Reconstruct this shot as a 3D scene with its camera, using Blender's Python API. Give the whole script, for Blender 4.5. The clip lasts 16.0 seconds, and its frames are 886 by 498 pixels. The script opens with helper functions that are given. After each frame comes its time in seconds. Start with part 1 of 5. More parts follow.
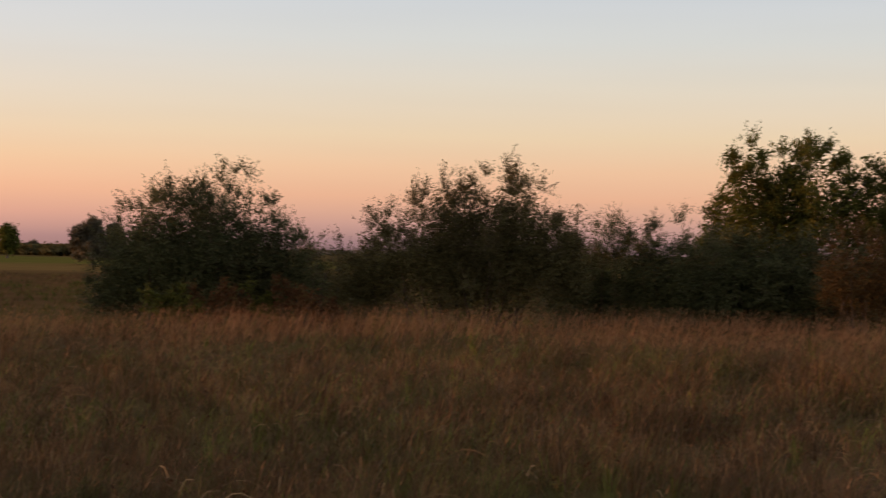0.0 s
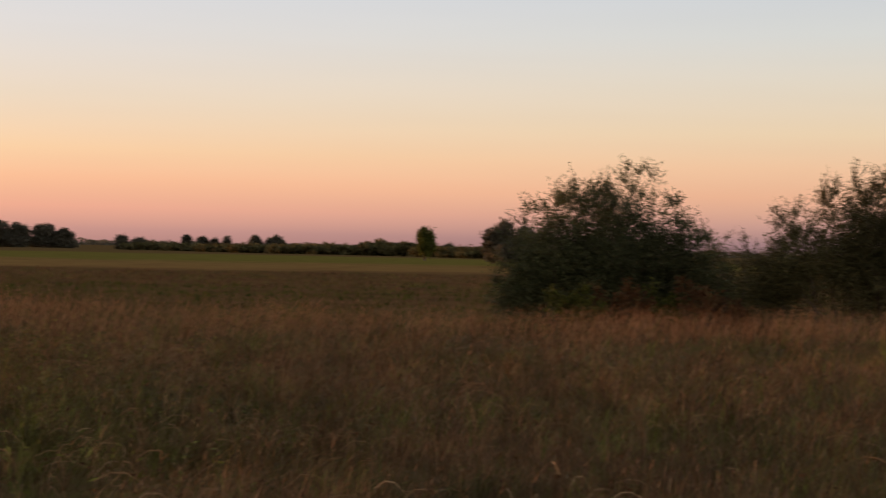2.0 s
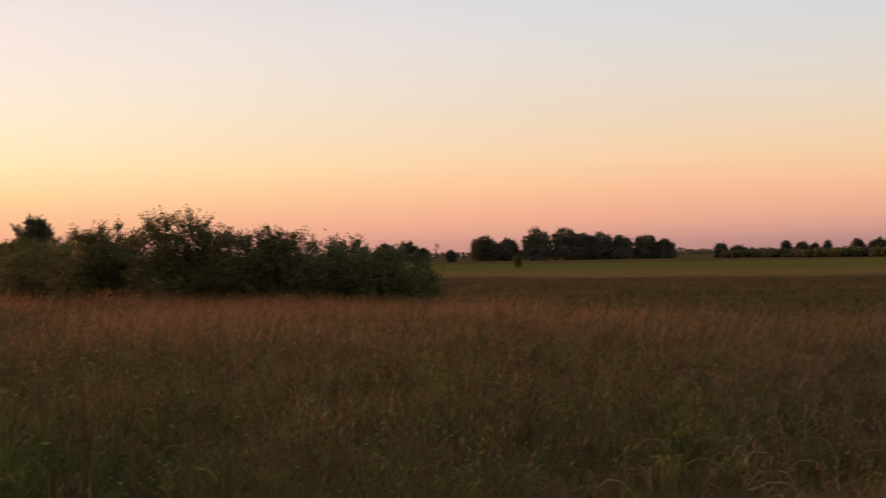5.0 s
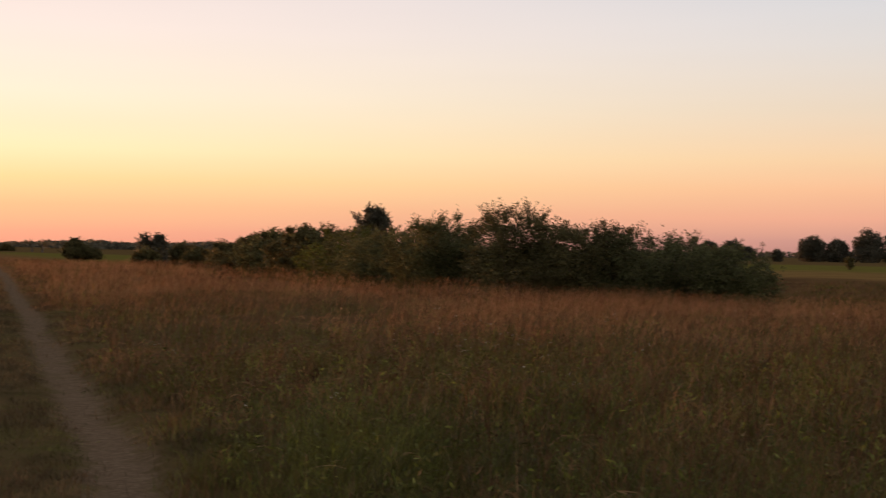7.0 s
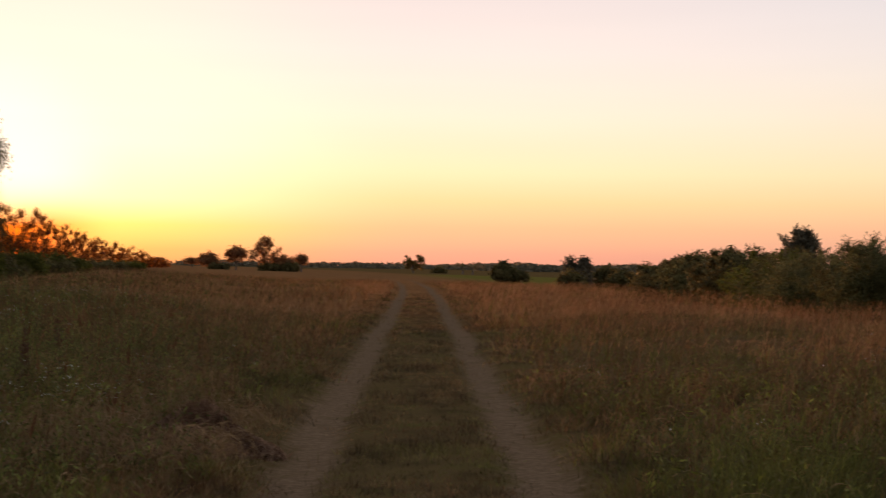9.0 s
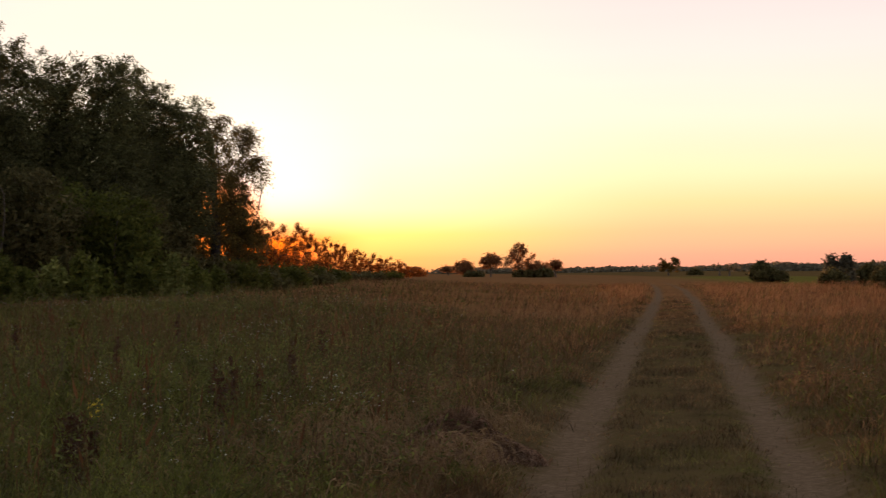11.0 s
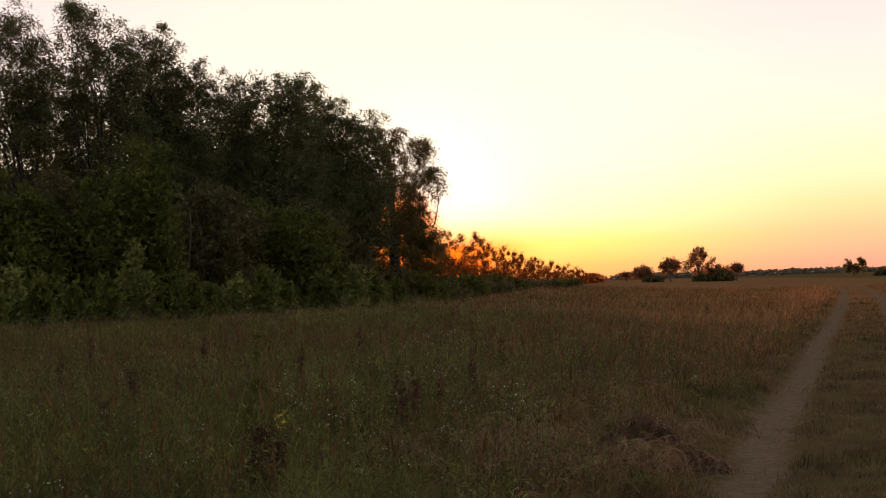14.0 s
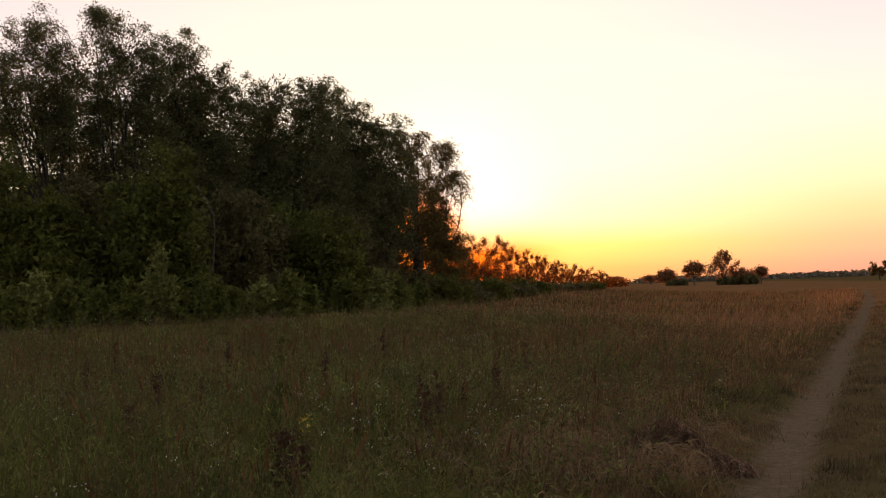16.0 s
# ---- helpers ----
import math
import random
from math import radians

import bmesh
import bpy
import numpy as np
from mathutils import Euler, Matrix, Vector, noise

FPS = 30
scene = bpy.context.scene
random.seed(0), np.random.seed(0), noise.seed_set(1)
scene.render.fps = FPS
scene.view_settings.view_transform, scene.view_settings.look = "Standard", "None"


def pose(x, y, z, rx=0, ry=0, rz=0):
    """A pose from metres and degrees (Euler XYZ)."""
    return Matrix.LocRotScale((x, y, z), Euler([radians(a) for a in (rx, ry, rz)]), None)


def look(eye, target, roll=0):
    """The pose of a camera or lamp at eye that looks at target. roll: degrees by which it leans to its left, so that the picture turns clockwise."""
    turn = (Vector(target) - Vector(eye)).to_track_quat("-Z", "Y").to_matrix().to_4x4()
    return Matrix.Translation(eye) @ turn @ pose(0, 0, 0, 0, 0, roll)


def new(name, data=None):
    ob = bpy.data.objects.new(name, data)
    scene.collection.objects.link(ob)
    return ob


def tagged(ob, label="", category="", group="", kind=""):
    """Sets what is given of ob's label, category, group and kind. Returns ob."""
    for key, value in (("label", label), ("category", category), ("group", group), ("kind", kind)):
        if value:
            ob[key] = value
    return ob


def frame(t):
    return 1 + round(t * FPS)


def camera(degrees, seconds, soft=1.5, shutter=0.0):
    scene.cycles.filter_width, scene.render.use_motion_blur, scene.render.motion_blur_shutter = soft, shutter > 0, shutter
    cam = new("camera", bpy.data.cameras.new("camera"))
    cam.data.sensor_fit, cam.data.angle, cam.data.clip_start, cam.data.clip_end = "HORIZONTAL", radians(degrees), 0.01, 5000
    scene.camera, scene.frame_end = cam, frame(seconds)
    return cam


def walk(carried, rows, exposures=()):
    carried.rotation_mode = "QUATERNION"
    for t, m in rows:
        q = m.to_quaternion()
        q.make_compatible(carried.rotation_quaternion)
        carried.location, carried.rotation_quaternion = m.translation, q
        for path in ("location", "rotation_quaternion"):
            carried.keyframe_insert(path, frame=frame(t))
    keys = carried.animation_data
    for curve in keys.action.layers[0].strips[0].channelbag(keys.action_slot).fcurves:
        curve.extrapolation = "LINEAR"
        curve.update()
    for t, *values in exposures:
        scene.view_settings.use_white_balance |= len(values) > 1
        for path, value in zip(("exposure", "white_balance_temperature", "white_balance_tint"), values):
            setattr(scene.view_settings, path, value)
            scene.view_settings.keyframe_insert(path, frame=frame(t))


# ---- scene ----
EYE = 1.5                      # height of the eye over the track
cam = camera(32.96, 16.0, soft=1.2, shutter=0.45)
PATH = [
    (0.0, pose(0.299, 0.515, EYE - 0.026, 90.24, -1.16, -0.07)),
    (0.5, pose(0.315, 0.548, EYE - 0.030, 90.19, -0.52, 3.38)),
    (1.0, pose(0.345, 0.559, EYE - 0.040, 89.71, -0.55, 7.04)),
    (1.5, pose(0.377, 0.577, EYE - 0.049, 89.74, -0.75, 11.17)),
    (2.0, pose(0.394, 0.585, EYE - 0.051, 90.03, -1.15, 15.48)),
    (2.5, pose(0.387, 0.578, EYE - 0.057, 90.05, -0.80, 20.48)),
    (3.0, pose(0.359, 0.580, EYE - 0.052, 90.16, -0.20, 25.44)),
    (3.5, pose(0.335, 0.560, EYE - 0.052, 90.50, -0.42, 29.12)),
    (4.0, pose(0.297, 0.527, EYE - 0.050, 90.36, 0.29, 31.98)),
    (4.5, pose(0.249, 0.485, EYE - 0.042, 90.13, 1.05, 34.58)),
    (5.0, pose(0.190, 0.448, EYE - 0.038, 90.28, 0.95, 38.08)),
    (5.2, pose(0.162, 0.440, EYE - 0.037, 90.21, 0.81, 39.43)),
    (7.3, pose(-0.077, 0.007, EYE - 0.020, 90.23, -0.44, 52.17)),
    (7.5, pose(-0.076, 0.006, EYE - 0.020, 90.36, -0.10, 53.53)),
    (8.0, pose(-0.073, 0.004, EYE - 0.020, 90.29, -0.67, 58.06)),
    (8.5, pose(-0.082, 0.011, EYE - 0.020, 90.34, -1.20, 62.77)),
    (9.0, pose(-0.061, 0.026, EYE - 0.016, 90.70, -0.84, 66.41)),
    (9.5, pose(-0.010, 0.017, EYE - 0.013, 90.78, 0.18, 69.09)),
    (10.0, pose(0.002, 0.006, EYE - 0.012, 90.87, 0.56, 71.75)),
    (10.2, pose(0.008, 0.001, EYE - 0.011, 90.90, 0.56, 72.67)),
    (12.3, pose(-0.003, 0.002, EYE - 0.002, 90.97, 1.41, 80.16)),
    (12.5, pose(-0.008, 0.000, EYE - 0.004, 91.05, 1.50, 80.53)),
    (13.0, pose(0.009, -0.017, EYE - 0.001, 91.25, 1.63, 81.64)),
    (13.5, pose(0.007, -0.007, EYE - 0.001, 91.28, 1.82, 82.45)),
    (14.0, pose(0.006, 0.002, EYE - 0.001, 91.34, 1.94, 82.92)),
    (14.5, pose(-0.002, 0.002, EYE - 0.003, 91.36, 2.17, 83.29)),
    (15.0, pose(0.003, 0.007, EYE - 0.002, 91.47, 2.21, 83.76)),
    (15.5, pose(0.010, 0.006, EYE + 0.001, 91.49, 2.13, 83.74)),
    (16.0, pose(0.014, -0.004, EYE + 0.001, 91.51, 2.01, 83.81)),
]
walk(cam, PATH, exposures=[(0.0, 0.0), (7.5, -0.04), (9.5, 0.05), (12.5, 0.12), (16.0, 0.12)])

# ---- sky and sun ----
TURN = 0.9080                  # bearings and heights over the horizon are counted in steps of this many degrees
SUN_AZ, SUN_EL = 92.7 * TURN, 2.1 * TURN   # degrees: bearing anticlockwise from +y, height
SKY_GAIN = 1.0


def lin(r, g, b):
    return tuple((c / 12.92 if c <= 0.04045 else ((c + 0.055) / 1.055) ** 2.4) for c in (r / 255, g / 255, b / 255))


def sky_ramp(nt, stops):
    """A colour ramp over the height above the horizon, 0 to 90 steps."""
    node = nt.nodes.new("ShaderNodeValToRGB")
    el = node.color_ramp.elements
    while len(el) < len(stops):
        el.new(0.5)
    for e, (deg, gain, col) in zip(el, stops):
        e.position = math.sqrt(deg / 90)
        e.color = (*[c * gain for c in lin(*col)], 1)
    return node


def build_world():
    w = bpy.data.worlds.new("dusk_sky")
    scene.world = w
    w.use_nodes = True
    nt = w.node_tree
    nt.nodes.clear()
    N, L = nt.nodes.new, nt.links.new

    def mth(op, a, b=None, clamp=False):
        n = N("ShaderNodeMath")
        n.operation, n.use_clamp = op, clamp
        for i, v in enumerate((a, b)):
            if v is None:
                continue
            if isinstance(v, (int, float)):
                n.inputs[i].default_value = v
            else:
                L(v, n.inputs[i])
        return n.outputs[0]

    tc = N("ShaderNodeTexCoord")
    nrm = N("ShaderNodeVectorMath")
    nrm.operation = "NORMALIZE"
    L(tc.outputs["Generated"], nrm.inputs[0])
    sep = N("ShaderNodeSeparateXYZ")
    L(nrm.outputs[0], sep.inputs[0])
    x, y, z = sep.outputs
    height = mth("MULTIPLY", mth("ARCSINE", mth("MAXIMUM", z, 0.0)), 2 / math.pi / TURN)
    h = mth("SQRT", height)
    a = radians(SUN_AZ)
    flat = mth("SQRT", mth("ADD", mth("ADD", mth("MULTIPLY", x, x), mth("MULTIPLY", y, y)), 1e-6))
    c = mth("DIVIDE", mth("ADD", mth("MULTIPLY", x, -math.sin(a)), mth("MULTIPLY", y, math.cos(a))), flat)
    away = mth("MULTIPLY", mth("ARCCOSINE", mth("MINIMUM", mth("MAXIMUM", c, -1.0), 1.0)), 180 / math.pi / TURN)

    far = sky_ramp(nt, [(0, 1, (122, 98, 106)), (0.5, 1, (156, 124, 126)), (1.2, 1, (196, 152, 141)), (2.4, 1, (231, 177, 146)), (3.6, 1, (237, 193, 158)),
                        (5, 1, (233, 207, 174)), (7, 1, (224, 212, 194)), (9, 1, (213, 213, 209)), (12, 1, (200, 206, 215)), (22, 1, (182, 184, 194)), (60, 1, (148, 147, 156))])
    mid = sky_ramp(nt, [(0, 1, (174, 128, 126)), (0.6, 1, (204, 150, 140)), (1.5, 1, (239, 171, 146)), (2.7, 1, (250, 190, 152)), (3.9, 1, (249, 207, 166)),
                        (6, 1, (236, 215, 193)), (8.6, 1, (226, 219, 215)), (12, 1, (212, 216, 225)), (24, 1, (191, 191, 197)), (60, 1, (150, 149, 156))])
    near = sky_ramp(nt, [(0, 1, (230, 150, 134)), (0.6, 1, (246, 170, 142)), (1.7, 1, (252, 194, 148)), (2.8, 1.04, (252, 216, 158)), (4, 1.06, (252, 231, 184)),
                         (6.5, 1.05, (252, 235, 212)), (9, 1.03, (250, 231, 222)), (13, 1, (238, 220, 220)), (28, 1, (200, 194, 194)), (60, 1, (146, 143, 148))])
    core = sky_ramp(nt, [(0, 1, (240, 150, 100)), (0.6, 1, (252, 188, 108)), (1.6, 1.06, (255, 230, 126)), (2.7, 1.15, (255, 247, 190)), (5, 1.1, (254, 250, 220)),
                         (9, 1.0, (254, 244, 226)), (14, 1.0, (248, 233, 220)), (30, 1, (206, 199, 196)), (60, 1, (148, 145, 148))])
    disc = sky_ramp(nt, [(0, 1.2, (244, 58, 14)), (0.8, 1.4, (255, 72, 16)), (1.5, 1.4, (255, 104, 26)), (2.1, 1.3, (255, 196, 90)), (3.2, 1.2, (255, 246, 196)), (5, 1.1, (254, 250, 220)),
                         (9, 1.0, (254, 244, 226)), (14, 1.0, (248, 233, 220)), (30, 1, (206, 199, 196)), (60, 1, (148, 145, 148))])
    for r in (far, mid, near, core, disc):
        L(h, r.inputs[0])

    def blend(lo, hi, one, two):
        """one at the bearing lo from the sun, two at hi"""
        mr = N("ShaderNodeMapRange")
        mr.interpolation_type = "SMOOTHSTEP"
        L(away, mr.inputs[0])
        mr.inputs[1].default_value, mr.inputs[2].default_value = lo, hi
        mx = N("ShaderNodeMix")
        mx.data_type = "RGBA"
        L(mr.outputs[0], mx.inputs[0])
        L(one, mx.inputs[6])
        L(two, mx.inputs[7])
        return mx.outputs[2]

    col = blend(2.0, 6.2, disc.outputs[0], core.outputs[0])
    col = blend(4, 19, col, near.outputs[0])
    col = blend(18, 62, col, mid.outputs[0])
    col = blend(50, 98, col, far.outputs[0])
    # round glare about the sun
    ga, ge = radians(91.9 * TURN), radians(3.7 * TURN)
    dot = N("ShaderNodeVectorMath")
    dot.operation = "DOT_PRODUCT"
    L(nrm.outputs[0], dot.inputs[0])
    dot.inputs[1].default_value = (-math.sin(ga) * math.cos(ge), math.cos(ga) * math.cos(ge), math.sin(ge))
    apart = mth("MULTIPLY", mth("ARCCOSINE", mth("MINIMUM", dot.outputs["Value"], 1.0)), 180 / math.pi / TURN)
    near_sun = N("ShaderNodeMapRange")
    near_sun.interpolation_type = "SMOOTHERSTEP"
    L(apart, near_sun.inputs[0])
    near_sun.inputs[1].default_value, near_sun.inputs[2].default_value = 0.8, 6.4
    near_sun.inputs[3].default_value, near_sun.inputs[4].default_value = 1.0, 0.0
    glare = N("ShaderNodeMix")
    glare.data_type = "RGBA"
    L(mth("MULTIPLY", near_sun.outputs[0], mth("MULTIPLY", mth("SUBTRACT", height, 1.4 / 90), 40.0, True), True), glare.inputs[0])
    L(col, glare.inputs[6])
    glare.inputs[7].default_value = (1.12, 1.06, 0.92, 1)
    col = glare.outputs[2]
    # the reddened sun low behind the row's end
    ea, ee = radians(93.2 * TURN), radians(2.3 * TURN)
    dot = N("ShaderNodeVectorMath")
    dot.operation = "DOT_PRODUCT"
    L(nrm.outputs[0], dot.inputs[0])
    dot.inputs[1].default_value = (-math.sin(ea) * math.cos(ee), math.cos(ea) * math.cos(ee), math.sin(ee))
    apart = mth("MULTIPLY", mth("ARCCOSINE", mth("MINIMUM", dot.outputs["Value"], 1.0)), 180 / math.pi / TURN)
    low_sun = N("ShaderNodeMapRange")
    low_sun.interpolation_type = "SMOOTHSTEP"
    L(apart, low_sun.inputs[0])
    low_sun.inputs[1].default_value, low_sun.inputs[2].default_value = 0.9, 2.3
    low_sun.inputs[3].default_value, low_sun.inputs[4].default_value = 1.0, 0.0
    ember = N("ShaderNodeMix")
    ember.data_type = "RGBA"
    L(low_sun.outputs[0], ember.inputs[0])
    L(col, ember.inputs[6])
    ember.inputs[7].default_value = (2.2, 0.42, 0.06, 1)
    col = ember.outputs[2]
    # thin veil of haze with a faint grain
    noi = N("ShaderNodeTexNoise")
    mp = N("ShaderNodeMapping")
    mp.inputs["Scale"].default_value = (3, 3, 40)
    L(nrm.outputs[0], mp.inputs[0])
    L(mp.outputs[0], noi.inputs["Vector"])
    noi.inputs["Scale"].default_value = 1.2
    vr = N("ShaderNodeMapRange")
    L(noi.outputs[0], vr.inputs[0])
    vr.inputs[3].default_value, vr.inputs[4].default_value = 0.975, 1.025
    sc = N("ShaderNodeVectorMath")
    sc.operation = "SCALE"
    L(col, sc.inputs[0])
    L(vr.outputs[0], sc.inputs[3])
    bg1 = N("ShaderNodeBackground")
    L(sc.outputs[0], bg1.inputs[0])
    bg1.inputs[1].default_value = 1.0 * SKY_GAIN
    sky = N("ShaderNodeTexSky")
    sky.sky_type = "NISHITA"
    sky.sun_disc = False
    sky.sun_elevation = radians(SUN_EL)
    sky.sun_rotation = radians(-SUN_AZ)
    sky.dust_density = 1.0
    bg2 = N("ShaderNodeBackground")
    L(sky.outputs[0], bg2.inputs[0])
    bg2.inputs[1].default_value = 0.012
    add = N("ShaderNodeAddShader")
    L(bg1.outputs[0], add.inputs[0])
    L(bg2.outputs[0], add.inputs[1])
    out = N("ShaderNodeOutputWorld")
    L(add.outputs[0], out.inputs[0])


build_world()
sun_data = bpy.data.lights.new("sun", "SUN")
sun_data.energy, sun_data.color, sun_data.angle = 3.2, (1.0, 0.38, 0.12), radians(0.6)
sun = new("sun", sun_data)
sa, se = radians(SUN_AZ), radians(SUN_EL)
sun.matrix_world = look((-math.sin(sa) * 400, math.cos(sa) * 400, 400 * math.tan(se)), (0, 0, 0))


# ---- materials ----
def mat_nodes(name):
    m = bpy.data.materials.new(name)
    m.use_nodes = True
    nt = m.node_tree
    nt.nodes.clear()
    return m, nt, nt.nodes.new, nt.links.new


def ramp(nt, fac, stops):
    n = nt.nodes.new("ShaderNodeValToRGB")
    el = n.color_ramp.elements
    while len(el) < len(stops):
        el.new(0.5)
    for e, (p, c) in zip(el, stops):
        e.position, e.color = p, (*c, 1)
    nt.links.new(fac, n.inputs[0])
    return n.outputs[0]


def noise_tex(nt, scale, detail=3, coord=None, rough=0.55):
    n = nt.nodes.new("ShaderNodeTexNoise")
    n.inputs["Scale"].default_value, n.inputs["Detail"].default_value, n.inputs["Roughness"].default_value = scale, detail, rough
    if coord is not None:
        nt.links.new(coord, n.inputs["Vector"])
    return n.outputs[0]


def mix_col(nt, fac, a, b, mode="MIX"):
    n = nt.nodes.new("ShaderNodeMix")
    n.data_type, n.blend_type = "RGBA", mode
    for sock, v in ((n.inputs[0], fac), (n.inputs[6], a), (n.inputs[7], b)):
        if isinstance(v, (int, float)):
            sock.default_value = v
        elif isinstance(v, tuple):
            sock.default_value = (*v, 1)
        else:
            nt.links.new(v, sock)
    return n.outputs[2]


def ranged(nt, v, a, b, lo=0.0, hi=1.0):
    n = nt.nodes.new("ShaderNodeMapRange")
    n.interpolation_type = "SMOOTHSTEP"
    nt.links.new(v, n.inputs[0])
    for i, k in enumerate((a, b, lo, hi)):
        n.inputs[i + 1].default_value = k
    return n.outputs[0]


def leafy(name, one, two, three, through_part=0.35, patch=0.5, rough=0.6):
    """Leaves or blades: three tones by island and by patch, some light going through."""
    m, nt, N, L = mat_nodes(name)
    geo = N("ShaderNodeNewGeometry")
    tone = ramp(nt, geo.outputs["Random Per Island"], [(0, one), (0.5, two), (1, three)])
    big = noise_tex(nt, patch, 3, geo.outputs["Position"])
    k = ranged(nt, big, 0.3, 0.7, 0.72, 1.25)
    sc = N("ShaderNodeVectorMath")
    sc.operation = "SCALE"
    L(tone, sc.inputs[0])
    L(k, sc.inputs[3])
    bs = N("ShaderNodeBsdfPrincipled")
    bs.inputs["Roughness"].default_value = rough
    bs.inputs["Specular IOR Level"].default_value = 0.08
    L(sc.outputs[0], bs.inputs["Base Color"])
    tr = N("ShaderNodeBsdfTranslucent")
    L(sc.outputs[0], tr.inputs[0])
    mx = N("ShaderNodeMixShader")
    mx.inputs[0].default_value = through_part
    L(bs.outputs[0], mx.inputs[1])
    L(tr.outputs[0], mx.inputs[2])
    out = N("ShaderNodeOutputMaterial")
    L(mx.outputs[0], out.inputs[0])
    return m


def meadow_grass(name, dry, dry2, green, green2, bias):
    """Blades: dry or green by wide drifts, each blade a little different."""
    m, nt, N, L = mat_nodes(name)
    geo = N("ShaderNodeNewGeometry")
    rnd = geo.outputs["Random Per Island"]
    d = ramp(nt, rnd, [(0, dry), (1, dry2)])
    g = ramp(nt, rnd, [(0, green), (1, green2)])
    drift = noise_tex(nt, 0.3, 4, geo.outputs["Position"], 0.65)
    ad = N("ShaderNodeMath")
    ad.operation = "MULTIPLY_ADD"
    L(rnd, ad.inputs[0])
    ad.inputs[1].default_value = 0.14
    L(drift, ad.inputs[2])
    fac = ranged(nt, ad.outputs[0], 0.52 + bias, 0.63 + bias)
    col = mix_col(nt, fac, d, g)
    fine = noise_tex(nt, 0.8, 4, geo.outputs["Position"], 0.65)
    tufts = noise_tex(nt, 3.2, 2, geo.outputs["Position"])
    k0 = ranged(nt, fine, 0.3, 0.7, 0.45, 1.45)
    k1 = ranged(nt, tufts, 0.3, 0.7, 0.5, 1.4)
    km = N("ShaderNodeMath")
    km.operation = "MULTIPLY"
    L(k0, km.inputs[0])
    L(k1, km.inputs[1])
    k = km.outputs[0]
    sc = N("ShaderNodeVectorMath")
    sc.operation = "SCALE"
    L(col, sc.inputs[0])
    L(k, sc.inputs[3])
    bs = N("ShaderNodeBsdfPrincipled")
    bs.inputs["Roughness"].default_value = 0.65
    bs.inputs["Specular IOR Level"].default_value = 0.2
    L(sc.outputs[0], bs.inputs["Base Color"])
    tr = N("ShaderNodeBsdfTranslucent")
    L(sc.outputs[0], tr.inputs[0])
    mx = N("ShaderNodeMixShader")
    mx.inputs[0].default_value = 0.3
    L(bs.outputs[0], mx.inputs[1])
    L(tr.outputs[0], mx.inputs[2])
    out = N("ShaderNodeOutputMaterial")
    L(mx.outputs[0], out.inputs[0])
    return m


def bark_mat(name, a, b):
    m, nt, N, L = mat_nodes(name)
    tc = N("ShaderNodeTexCoord")
    mp = N("ShaderNodeMapping")
    mp.inputs["Scale"].default_value = (9, 9, 1.6)
    L(tc.outputs["Object"], mp.inputs[0])
    n1 = noise_tex(nt, 2.0, 5, mp.outputs[0])
    bs = N("ShaderNodeBsdfPrincipled")
    L(ramp(nt, n1, [(0.3, a), (0.7, b)]), bs.inputs["Base Color"])
    bs.inputs["Roughness"].default_value = 0.9
    bp = N("ShaderNodeBump")
    bp.inputs["Strength"].default_value, bp.inputs["Distance"].default_value = 0.6, 0.03
    L(n1, bp.inputs["Height"])
    L(bp.outputs[0], bs.inputs["Normal"])
    out = N("ShaderNodeOutputMaterial")
    L(bs.outputs[0], out.inputs[0])
    return m


TRACK_AZ = 74.1 * TURN         # degrees
RUT = 0.90                     # half the distance between the wheel ruts


